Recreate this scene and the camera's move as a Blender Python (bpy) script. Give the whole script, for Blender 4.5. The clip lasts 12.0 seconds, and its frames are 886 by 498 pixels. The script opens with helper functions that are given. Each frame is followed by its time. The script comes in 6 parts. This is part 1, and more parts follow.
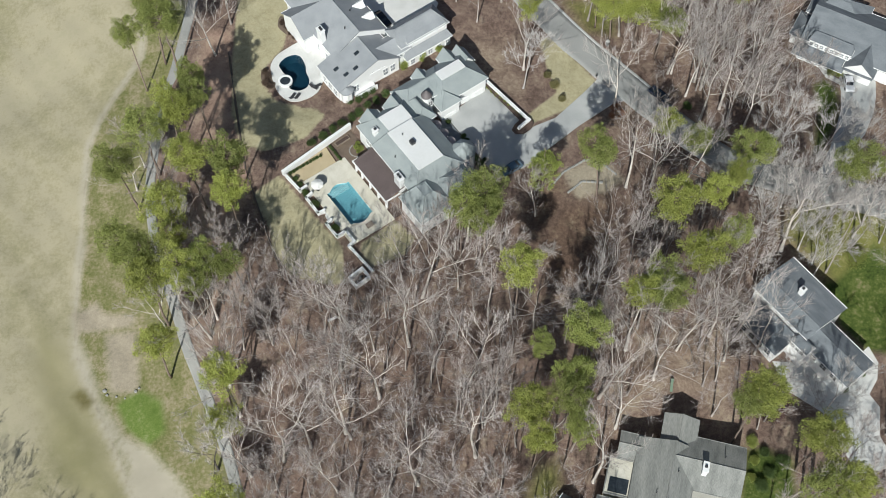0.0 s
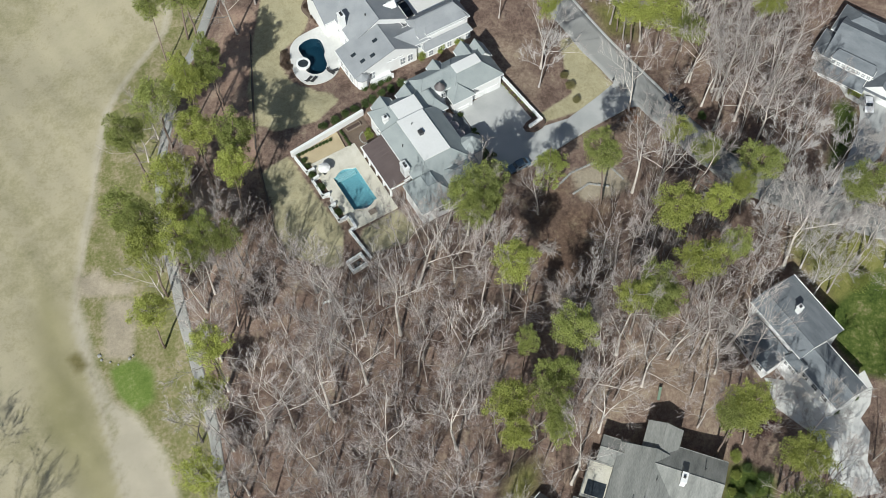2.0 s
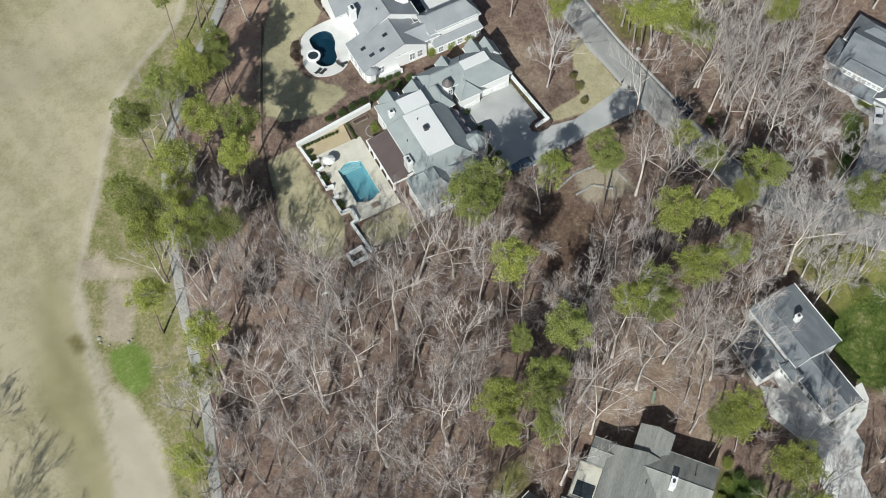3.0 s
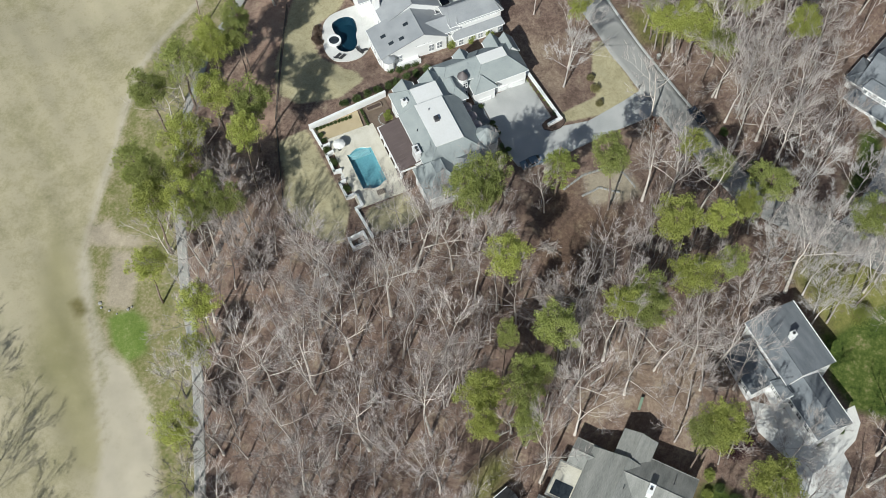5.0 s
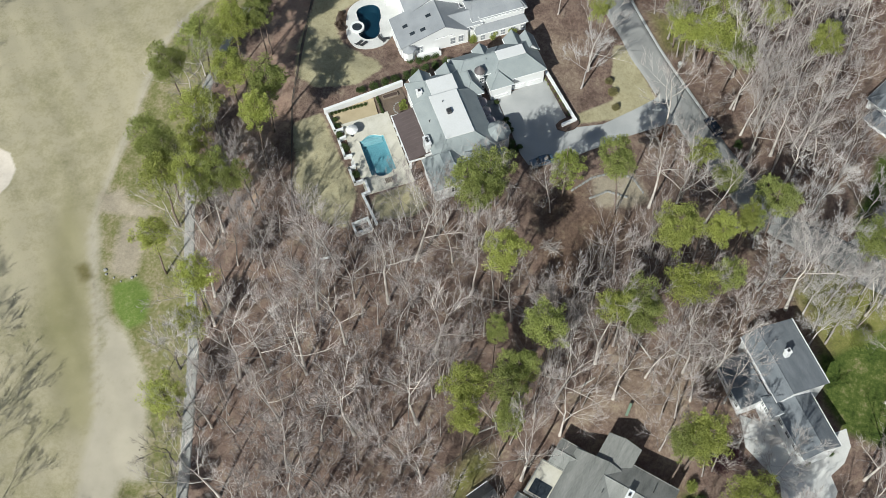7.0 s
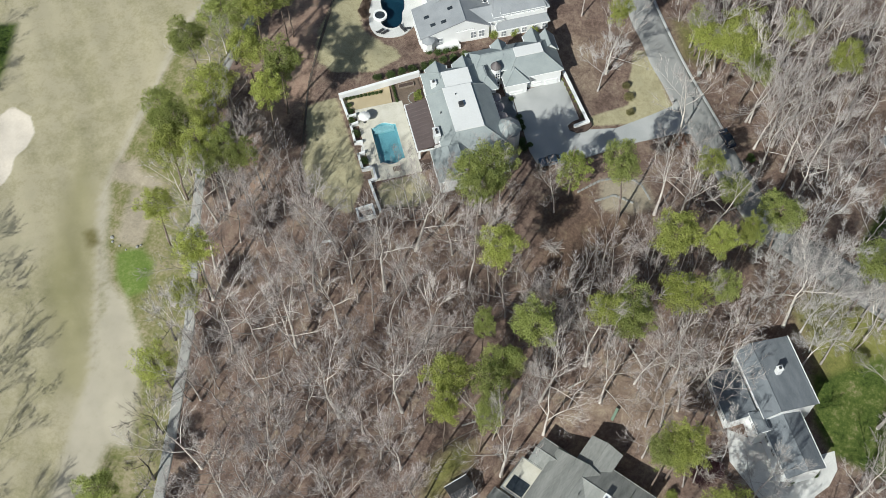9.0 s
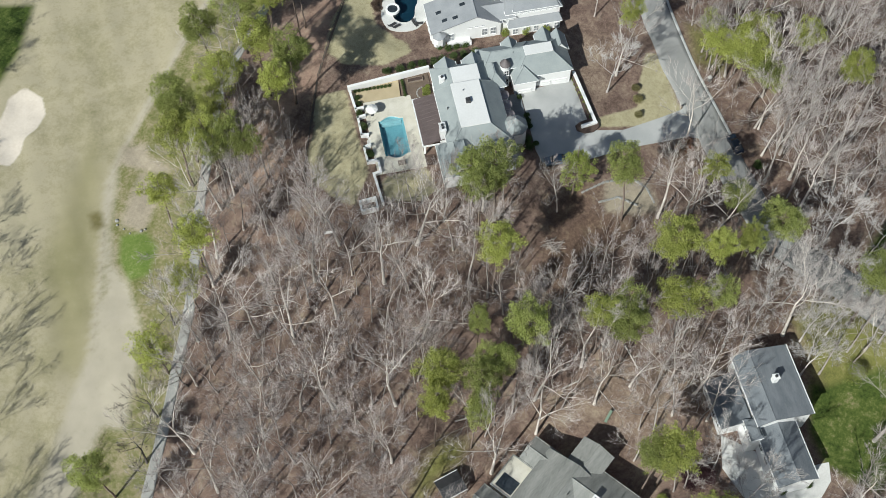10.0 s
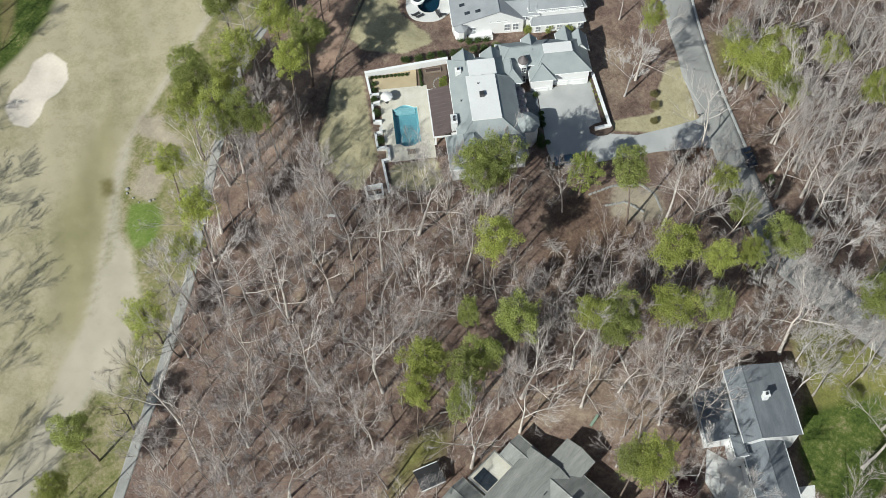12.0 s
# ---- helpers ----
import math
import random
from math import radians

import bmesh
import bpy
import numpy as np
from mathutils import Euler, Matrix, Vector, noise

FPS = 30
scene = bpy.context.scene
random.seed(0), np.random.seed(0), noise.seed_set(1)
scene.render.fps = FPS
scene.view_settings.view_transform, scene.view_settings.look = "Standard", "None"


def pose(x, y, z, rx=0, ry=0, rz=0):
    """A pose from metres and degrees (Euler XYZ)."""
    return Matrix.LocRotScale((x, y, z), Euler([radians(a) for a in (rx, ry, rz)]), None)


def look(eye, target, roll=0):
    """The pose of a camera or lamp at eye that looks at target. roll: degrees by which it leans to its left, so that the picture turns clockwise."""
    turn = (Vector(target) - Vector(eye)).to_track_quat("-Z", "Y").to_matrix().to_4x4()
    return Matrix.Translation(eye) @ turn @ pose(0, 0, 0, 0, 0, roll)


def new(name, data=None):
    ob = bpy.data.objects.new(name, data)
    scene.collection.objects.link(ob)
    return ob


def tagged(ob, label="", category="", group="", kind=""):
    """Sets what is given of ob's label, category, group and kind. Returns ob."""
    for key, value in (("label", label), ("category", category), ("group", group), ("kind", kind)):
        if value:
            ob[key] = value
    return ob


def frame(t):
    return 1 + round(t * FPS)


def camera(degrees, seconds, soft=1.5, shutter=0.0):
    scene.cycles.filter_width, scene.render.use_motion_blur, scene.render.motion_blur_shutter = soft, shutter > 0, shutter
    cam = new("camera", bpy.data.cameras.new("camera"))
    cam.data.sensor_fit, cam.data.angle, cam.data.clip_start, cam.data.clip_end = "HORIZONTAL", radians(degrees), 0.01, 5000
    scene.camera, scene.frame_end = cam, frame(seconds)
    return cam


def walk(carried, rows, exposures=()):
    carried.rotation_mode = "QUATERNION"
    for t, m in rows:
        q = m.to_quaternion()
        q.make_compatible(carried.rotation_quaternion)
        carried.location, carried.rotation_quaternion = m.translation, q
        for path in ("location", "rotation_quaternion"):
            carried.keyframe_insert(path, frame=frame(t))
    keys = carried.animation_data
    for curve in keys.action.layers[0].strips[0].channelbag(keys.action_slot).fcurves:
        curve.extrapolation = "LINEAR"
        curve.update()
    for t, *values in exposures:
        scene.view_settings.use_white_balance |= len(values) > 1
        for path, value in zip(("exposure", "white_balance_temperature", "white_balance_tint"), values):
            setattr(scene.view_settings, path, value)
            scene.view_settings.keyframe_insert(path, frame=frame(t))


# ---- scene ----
cam = camera(40.94, 12.0, soft=0.85)
PITCH, ROLL = 28.863, -0.849
ROWS = [
    (0.0, 22.39, -126.64, 197.93, -0.000),
    (0.5, 24.69, -127.00, 197.80, 1.198),
    (1.0, 27.00, -127.33, 197.69, 2.396),
    (1.5, 29.31, -127.63, 197.62, 3.592),
    (2.0, 31.60, -127.88, 197.61, 4.790),
    (2.5, 33.88, -128.11, 197.60, 5.993),
    (3.0, 36.16, -128.29, 197.59, 7.200),
    (5.0, 45.32, -128.57, 197.43, 12.007),
    (5.5, 47.55, -128.55, 197.40, 13.209),
    (6.0, 49.77, -128.43, 197.37, 14.404),
    (6.5, 51.96, -128.25, 197.35, 15.600),
    (7.0, 54.17, -128.03, 197.29, 16.802),
    (9.0, 63.20, -126.63, 197.02, 21.602),
    (9.5, 65.40, -126.16, 196.86, 22.819),
    (10.0, 67.57, -125.61, 196.57, 24.048),
    (10.5, 69.74, -124.95, 196.24, 25.284),
    (11.0, 71.93, -124.23, 195.92, 26.519),
    (11.5, 74.12, -123.46, 195.68, 27.748),
    (12.0, 76.27, -122.64, 195.50, 28.978),
]
walk(cam, [(t, pose(x, y, z, PITCH, 0, yaw) @ pose(0, 0, 0, 0, 0, ROLL)) for t, x, y, z, yaw in ROWS], [(0.0, -0.02, 6240, 4), (12.0, 0.05, 6240, 3)])

# ---- light ----
SUN_EL, SUN_AZ = 40.0, 12.5          # elevation, and the turn of the shadows to the right of +y
world = bpy.data.worlds.new("sky")
scene.world = world
world.use_nodes = True
sky = world.node_tree.nodes.new("ShaderNodeTexSky")
sky.sky_type, sky.sun_disc = "NISHITA", False
sky.sun_elevation, sky.sun_rotation = radians(SUN_EL), radians(180 + SUN_AZ)
world.node_tree.links.new(sky.outputs[0], world.node_tree.nodes["Background"].inputs[0])
world.node_tree.nodes["Background"].inputs[1].default_value = 0.063
sun = new("sun", bpy.data.lights.new("sun", "SUN"))
sun.data.energy, sun.data.angle, sun.data.color = 5.0, radians(0.5), (1.0, 0.965, 0.915)
az, el = radians(SUN_AZ), radians(SUN_EL)
sun.matrix_world = look((0, 0, 300), Vector((0, 0, 300)) + Vector((math.sin(az) * math.cos(el), math.cos(az) * math.cos(el), -math.sin(el))))


# ---- materials ----
def material(name, colors, scale=1.0, fine=12.0, rough=0.85, bump=0.3, spread=0.0, metal=0.0, stretch=(1, 1, 1)):
    """Colour ramp over coarse and fine noise, bump from the fine noise, and a spread of value from object to object."""
    m = bpy.data.materials.new(name)
    m.use_nodes = True
    n, l = m.node_tree.nodes, m.node_tree.links
    b = n["Principled BSDF"]
    b.inputs["Roughness"].default_value, b.inputs["Metallic"].default_value = rough, metal
    co = n.new("ShaderNodeTexCoord")
    a, f, mix, ramp, bp = (n.new("ShaderNode" + k) for k in ("TexNoise", "TexNoise", "Mix", "ValToRGB", "Bump"))
    for t, s in ((a, scale), (f, fine)):
        t.inputs["Scale"].default_value, t.inputs["Detail"].default_value = s, 4
        mp = n.new("ShaderNodeMapping")
        mp.inputs["Scale"].default_value = stretch
        l.new(co.outputs["Object"], mp.inputs["Vector"])
        l.new(mp.outputs[0], t.inputs["Vector"])
    mix.inputs[0].default_value = 0.45
    l.new(a.outputs[0], mix.inputs[2])
    l.new(f.outputs[0], mix.inputs[3])
    l.new(mix.outputs[0], ramp.inputs[0])
    el_ = ramp.color_ramp.elements
    el_[0].position, el_[1].position = 0.32, 0.68
    el_[0].color, el_[1].color = (*colors[0], 1), (*colors[-1], 1)
    for i, c in enumerate(colors[1:-1]):
        el_.new(0.32 + 0.36 * (i + 1) / (len(colors) - 1)).color = (*c, 1)
    out = ramp.outputs[0]
    if spread:
        info, hsv, mr = n.new("ShaderNodeObjectInfo"), n.new("ShaderNodeHueSaturation"), n.new("ShaderNodeMapRange")
        mr.inputs[3].default_value, mr.inputs[4].default_value = 1 - spread, 1 + spread
        l.new(info.outputs["Random"], mr.inputs[0])
        l.new(mr.outputs[0], hsv.inputs["Value"])
        l.new(out, hsv.inputs["Color"])
        out = hsv.outputs[0]
    l.new(out, b.inputs["Base Color"])
    bp.inputs["Strength"].default_value, bp.inputs["Distance"].default_value = bump, 0.05
    l.new(f.outputs[0], bp.inputs["Height"])
    l.new(bp.outputs[0], b.inputs["Normal"])
    return m


def foliage(name, dark, light, spread=0.25, through_light=0.35):
    m = material(name, (dark, light), 0.35, 3.0, 0.75, 0.0, spread)
    n, l = m.node_tree.nodes, m.node_tree.links
    tr, mx = n.new("ShaderNodeBsdfTranslucent"), n.new("ShaderNodeMixShader")
    src = n["Principled BSDF"].inputs["Base Color"].links[0].from_socket
    l.new(src, tr.inputs[0])
    mx.inputs[0].default_value = through_light
    l.new(n["Principled BSDF"].outputs[0], mx.inputs[1])
    l.new(tr.outputs[0], mx.inputs[2])
    l.new(mx.outputs[0], n["Material Output"].inputs[0])
    n["Principled BSDF"].inputs["Specular IOR Level"].default_value = 0.25
    return m


white_paint = material("white_paint", ((0.76, 0.76, 0.75), (0.83, 0.83, 0.825)), 0.4, 6, 0.6, 0.1)
membrane = material("white_roof_membrane", ((0.66, 0.66, 0.64), (0.74, 0.74, 0.73)), 0.3, 3, 0.7, 0.05)
shingle = material("grey_shingle", ((0.23, 0.26, 0.265), (0.29, 0.32, 0.32), (0.34, 0.37, 0.37)), 0.35, 9, 0.8, 0.4)
shingle_blue = material("light_grey_shingle", ((0.24, 0.255, 0.268), (0.295, 0.308, 0.322), (0.345, 0.358, 0.372)), 0.35, 9, 0.8, 0.4)
shingle_old = material("weathered_shingle", ((0.14, 0.145, 0.135), (0.235, 0.238, 0.222), (0.33, 0.328, 0.305)), 0.5, 6, 0.85, 0.5, 0, 0, (1.6, .22, 1))
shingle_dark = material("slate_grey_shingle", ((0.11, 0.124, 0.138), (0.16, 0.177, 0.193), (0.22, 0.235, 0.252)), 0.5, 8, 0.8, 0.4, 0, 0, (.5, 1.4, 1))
slate_brown = material("brown_slate_cap", ((0.1, 0.085, 0.085), (0.17, 0.15, 0.15)), 0.5, 6, 0.6, 0.2)
brown_metal = material("brown_metal_roof", ((0.11, 0.085, 0.08), (0.16, 0.125, 0.12)), 0.3, 5, 0.55, 0.1, 0, 0.2)
glass = material("window_glass", ((0.02, 0.025, 0.03), (0.05, 0.06, 0.07)), 0.5, 2, 0.08, 0.0)
glass_pale = material("curtained_glass", ((0.2, 0.22, 0.24), (0.34, 0.36, 0.38)), 0.8, 2, 0.12, 0.0)
asphalt = material("asphalt", ((0.24, 0.24, 0.23), (0.3, 0.3, 0.288), (0.36, 0.355, 0.34)), 0.15, 14, 0.9, 0.3)
concrete = material("concrete", ((0.34, 0.35, 0.345), (0.43, 0.435, 0.425), (0.51, 0.51, 0.495)), 0.2, 7, 0.85, 0.2)
path_grey = material("path_concrete", ((0.23, 0.23, 0.215), (0.31, 0.305, 0.285), (0.38, 0.37, 0.345)), 0.25, 6, 0.9, 0.3)
paving = material("pale_stone_paving", ((0.48, 0.45, 0.37), (0.6, 0.57, 0.48), (0.68, 0.65, 0.57)), 0.4, 5, 0.8, 0.15)
pale_concrete = material("white_concrete", ((0.52, 0.515, 0.49), (0.61, 0.605, 0.58), (0.69, 0.685, 0.66)), 0.3, 5, 0.8, 0.1)
litter_mulch = material("brown_mulch", ((0.1, 0.075, 0.055), (0.2, 0.15, 0.115)), 0.6, 9, 0.95, 0.6)
mauve_roof = material("mauve_metal_roof", ((0.3, 0.26, 0.26), (0.4, 0.35, 0.345)), 0.5, 6, 0.6, 0.1, 0, 0.1)
gravel = material("tan_gravel", ((0.42, 0.34, 0.21), (0.52, 0.43, 0.28)), 0.5, 14, 0.95, 0.4)
mulch = material("dark_mulch", ((0.05, 0.035, 0.03), (0.11, 0.075, 0.06)), 0.6, 9, 0.95, 0.6)
plaster = material("pool_plaster", ((0.2, 0.37, 0.41), (0.36, 0.55, 0.57)), 0.25, 2.5, 0.6, 0.05)
plaster_pale = material("pale_pool_plaster", ((0.4, 0.54, 0.55), (0.5, 0.63, 0.63)), 0.6, 2.5, 0.6, 0.05)
plaster_dark = material("dark_pool_plaster", ((0.012, 0.045, 0.075), (0.02, 0.07, 0.1)), 0.4, 2.5, 0.6, 0.05)
timber = material("weathered_timber", ((0.18, 0.14, 0.11), (0.3, 0.25, 0.2)), 0.8, 14, 0.9, 0.4)
dark_metal = material("dark_metal", ((0.03, 0.03, 0.032), (0.06, 0.06, 0.062)), 1, 8, 0.5, 0.1)
siding = material("grey_green_siding", ((0.3, 0.3, 0.27), (0.4, 0.4, 0.36)), 0.5, 6, 0.8, 0.1)
bark = material("pale_bark", ((0.38, 0.34, 0.305), (0.57, 0.52, 0.47), (0.76, 0.715, 0.66)), 0.5, 5, 0.95, 0.3, 0.2)
bark_pine = material("pine_bark", ((0.15, 0.11, 0.09), (0.27, 0.21, 0.17)), 0.6, 6, 0.95, 0.4, 0.2)
twig = material("grey_twigs", ((0.38, 0.35, 0.33), (0.57, 0.535, 0.51)), 0.4, 3, 0.95, 0.0, 0.25)
twig_mauve = material("mauve_brown_twigs", ((0.3, 0.255, 0.24), (0.47, 0.42, 0.4)), 0.4, 3, 0.95, 0.0, 0.25)
bark_grey = material("grey_brown_bark", ((0.25, 0.215, 0.195), (0.39, 0.345, 0.315), (0.53, 0.48, 0.445)), 0.5, 5, 0.95, 0.3, 0.25)
bark_dark = material("dark_bark", ((0.07, 0.06, 0.052), (0.15, 0.13, 0.115)), 0.5, 5, 0.95, 0.3, 0.2)
brush_stem = material("brown_brush", ((0.2, 0.155, 0.13), (0.34, 0.275, 0.235)), 0.4, 3, 0.95, 0.0, 0.25)
needle = foliage("pine_needles", (0.275, 0.305, 0.07), (0.5, 0.525, 0.16), 0.2, 0.4)
needle_olive = foliage("olive_pine_needles", (0.225, 0.26, 0.075), (0.43, 0.465, 0.16), 0.2, 0.4)
shrub_leaf = foliage("shrub_leaves", (0.05, 0.08, 0.025), (0.12, 0.165, 0.055), 0.3, 0.2)
yellow_leaf = foliage("yellow_green_leaves", (0.22, 0.26, 0.065), (0.38, 0.42, 0.12), 0.2)
mossy_leaf = foliage("olive_brown_leaves", (0.2, 0.185, 0.08), (0.33, 0.3, 0.15), 0.2)
red_leaf = foliage("dark_red_leaves", (0.05, 0.025, 0.03), (0.11, 0.055, 0.062), 0.2)
rust_leaf = foliage("rust_brown_leaves", (0.18, 0.085, 0.05), (0.32, 0.17, 0.105), 0.2)
dry_leaf = foliage("dry_brown_leaves", (0.1, 0.07, 0.055), (0.2, 0.145, 0.11), 0.2)
car_white = material("white_car_paint", ((0.75, 0.76, 0.78), (0.8, 0.8, 0.82)), 1, 3, 0.25, 0)
car_blue = material("blue_grey_car_paint", ((0.1, 0.15, 0.2), (0.13, 0.18, 0.24)), 1, 3, 0.25, 0)
car_navy = material("navy_car_paint", ((0.018, 0.028, 0.05), (0.028, 0.04, 0.07)), 1, 3, 0.2, 0)
car_black = material("black_car_paint", ((0.012, 0.014, 0.018), (0.02, 0.022, 0.028)), 1, 3, 0.2, 0)
rubber = material("rubber", ((0.015, 0.015, 0.015), (0.03, 0.03, 0.03)), 2, 9, 0.9, 0)
fabric = material("white_fabric", ((0.74, 0.73, 0.7), (0.8, 0.79, 0.77)), 1, 9, 0.9, 0.1)
green_plastic = material("green_plastic", ((0.09, 0.14, 0.095), (0.13, 0.19, 0.125)), 1, 6, 0.5, 0)


def water_material(name, tint):
    m = bpy.data.materials.new(name)
    m.use_nodes = True
    n, l = m.node_tree.nodes, m.node_tree.links
    n.remove(n["Principled BSDF"])
    tr, gl, mx, fr, nz, bp = (n.new("ShaderNode" + k) for k in ("BsdfTransparent", "BsdfGlossy", "MixShader", "Fresnel", "TexNoise", "Bump"))
    tr.inputs[0].default_value = (*tint, 1)
    gl.inputs["Roughness"].default_value = 0.05
    fr.inputs[0].default_value = 1.33
    nz.inputs["Scale"].default_value = 1.5
    bp.inputs["Strength"].default_value, bp.inputs["Distance"].default_value = 0.15, 0.05
    l.new(nz.outputs[0], bp.inputs["Height"])
    l.new(bp.outputs[0], gl.inputs["Normal"])
    l.new(fr.outputs[0], mx.inputs[0])
    l.new(tr.outputs[0], mx.inputs[1])
    l.new(gl.outputs[0], mx.inputs[2])
    l.new(mx.outputs[0], n["Material Output"].inputs[0])
    return m


water = water_material("pool_water", (0.7, 0.85, 0.89))
water_dark = water_material("dark_pool_water", (0.5, 0.66, 0.72))


# ---- building helpers ----
def sm(a, b, x):
    t = np.clip((x - a) / (b - a), 0, 1)
    return t * t * (3 - 2 * t)


def ground_z(x, y):
    """Height of the land: a plateau round the houses that falls to the fairway, to the woods and to the lower lots."""
    d = -.922 * (x + 24) - .388 * (y + 38.6)
    return (-9.0 * sm(-28, 24, d) - 0.075 * np.maximum(0, -15 - y) * sm(-15, -40, y) * (1 - sm(-28, 24, d))
            - 5.5 * sm(60, 110, x) * sm(2, -26, y) - 2 * sm(25, 60, x) * sm(-20, 20, y) - 1.5 * sm(10, 30, y) * (1 - sm(25, 60, x)))


def gz(x, y):
    return float(ground_z(np.float64(x), np.float64(y)))


def mesh_of(name, verts, faces, mat, smooth=False):
    me = bpy.data.meshes.new(name)
    me.from_pydata([tuple(map(float, v)) for v in verts], [], faces)
    me.materials.append(mat)
    if smooth:
        me.shade_smooth()
    return me


def put(name, me, parent=None, m=None, label=""):
    ob = new(name, me)
    if parent:
        ob.parent = parent
    if m is not None:
        ob.matrix_basis = m
    return tagged(ob, label) if label else ob


def part(name, bm, mat, parent, label="", smooth=False):
    me = bpy.data.meshes.new(name)
    bmesh.ops.recalc_face_normals(bm, faces=bm.faces)
    bm.to_mesh(me)
    bm.free()
    me.materials.append(mat)
    if smooth:
        me.shade_smooth()
    return put(name, me, parent, None, label)


def add_box(bm, x0, y0, z0, x1, y1, z1, turn=None, bevel=0.0):
    g = bmesh.ops.create_cube(bm, size=1)["verts"]
    for v in g:
        v.co = Vector(((x0 + x1) / 2 + v.co.x * (x1 - x0), (y0 + y1) / 2 + v.co.y * (y1 - y0), (z0 + z1) / 2 + v.co.z * (z1 - z0)))
    if bevel:
        es = list({e for v in g for e in v.link_edges})
        g = list({v for f in bmesh.ops.bevel(bm, geom=es, offset=bevel, segments=1, affect="EDGES")["faces"] for v in f.verts} | {v for v in g if v.is_valid})
    if turn is not None:
        for v in g:
            v.co = turn @ v.co
    return g


def box(name, dims, mat, parent, label="", bevel=0.0, turn=None):
    bm = bmesh.new()
    add_box(bm, *dims, turn=turn, bevel=bevel)
    return part(name, bm, mat, parent, label)


def thing(name, x, y, z, turn, label, category, group="", kind=""):
    ob = new(name)
    ob.matrix_basis = pose(x, y, z, 0, 0, turn)
    return tagged(ob, label, category, group, kind)


def hip(name, parent, x0, y0, x1, y1, ze, zt, top, mat, label="", over=0.4, deck=None):
    """A hipped roof over a rectangle, with fascia and soffit. top: the rectangle (x0, y0, x1, y1) of its flat deck or ridge."""
    a, b, c, d = x0 - over, y0 - over, x1 + over, y1 + over
    p, q, r, s = top
    v = [(a, b, ze - .25), (c, b, ze - .25), (c, d, ze - .25), (a, d, ze - .25), (a, b, ze), (c, b, ze), (c, d, ze), (a, d, ze),
         (p, q, zt), (r, q, zt), (r, s, zt), (p, s, zt)]
    f = [(3, 2, 1, 0)] + [(i, (i + 1) % 4, 4 + (i + 1) % 4, 4 + i) for i in range(4)]
    bm = bmesh.new()
    w = [bm.verts.new(k) for k in v]
    for k in f + [(4 + i, 4 + (i + 1) % 4, 8 + (i + 1) % 4, 8 + i) for i in range(4)] + [(8, 9, 10, 11)]:
        bm.faces.new([w[i] for i in k])
    bmesh.ops.remove_doubles(bm, verts=bm.verts, dist=0.001)
    ob = part(name, bm, mat, parent, label)
    for i in range(4):
        bar("ridge_cap", v[4 + i], v[8 + i], .1, mat, ob)
        if (Vector(v[8 + i]) - Vector(v[8 + (i + 1) % 4])).length > .6 and not deck:
            bar("ridge_cap", v[8 + i], v[8 + (i + 1) % 4], .1, mat, ob)
        bar("gutter", Vector(v[i]) + Vector((0, 0, .12)), Vector(v[(i + 1) % 4]) + Vector((0, 0, .12)), .09, white_paint, ob, "white metal gutter")
    if deck:
        t = 0.15
        box("flat_deck", (p - t, q - t, zt - .1, r + t, s + t, zt + .1), deck, ob, "bright white flat membrane roof", 0.03)
    return ob


def gable(name, parent, x0, y0, x1, y1, ze, zr, axis, mat, label="", over=0.35, wall=None, mid=None, trim=None):
    """A gable roof with its ridge along 'x' or 'y', 0.2 thick, and the gable walls below it."""
    a, b, c, d = x0 - over, y0 - over, x1 + over, y1 + over
    if axis == "x":
        m = (b + d) / 2 if mid is None else mid
        prof = [(a, b, ze), (a, m, zr), (a, d, ze)], [(c, b, ze), (c, m, zr), (c, d, ze)]
        tri = [[(x, y0, ze), (x, y1, ze), (x, m, zr - .15)] for x in (x0, x1)]
        th = (0.2, 0, 0)
    else:
        m = (a + c) / 2 if mid is None else mid
        prof = [(a, b, ze), (m, b, zr), (c, b, ze)], [(a, d, ze), (m, d, zr), (c, d, ze)]
        tri = [[(x0, y, ze), (x1, y, ze), (m, y, zr - .15)] for y in (y0, y1)]
        th = (0, 0.2, 0)
    bm = bmesh.new()
    v = [bm.verts.new((x, y, z - dz)) for dz in (0, .2) for pr in prof for x, y, z in pr]
    for q in ((0, 1, 4, 3), (1, 2, 5, 4), (6, 9, 10, 7), (7, 10, 11, 8), (0, 3, 9, 6), (2, 8, 11, 5), (0, 6, 7, 1), (1, 7, 8, 2), (3, 4, 10, 9), (4, 5, 11, 10)):
        bm.faces.new([v[i] for i in q])
    ob = part(name, bm, mat, parent, label)
    for t in tri:
        bm = bmesh.new()
        vs = [bm.verts.new(Vector(p) + Vector(th) * s) for s in (-.5, .5) for p in t]
        for q in ((0, 1, 2), (5, 4, 3), (0, 3, 4, 1), (1, 4, 5, 2), (2, 5, 3, 0)):
            bm.faces.new([vs[i] for i in q])
        part("gable_wall", bm, wall or white_paint, parent)
    bar("ridge_cap", prof[0][1], prof[1][1], .1, mat, ob)
    for i in (0, 2):
        bar("gutter", prof[0][i], prof[1][i], .09, trim or white_paint, ob, "metal gutter")
    return ob


def bar(name, a, b, r, mat, parent, label="", n=5):
    bm = bmesh.new()
    tube(bm, [a, b], [r, r], n)
    return part(name, bm, mat, parent, label)


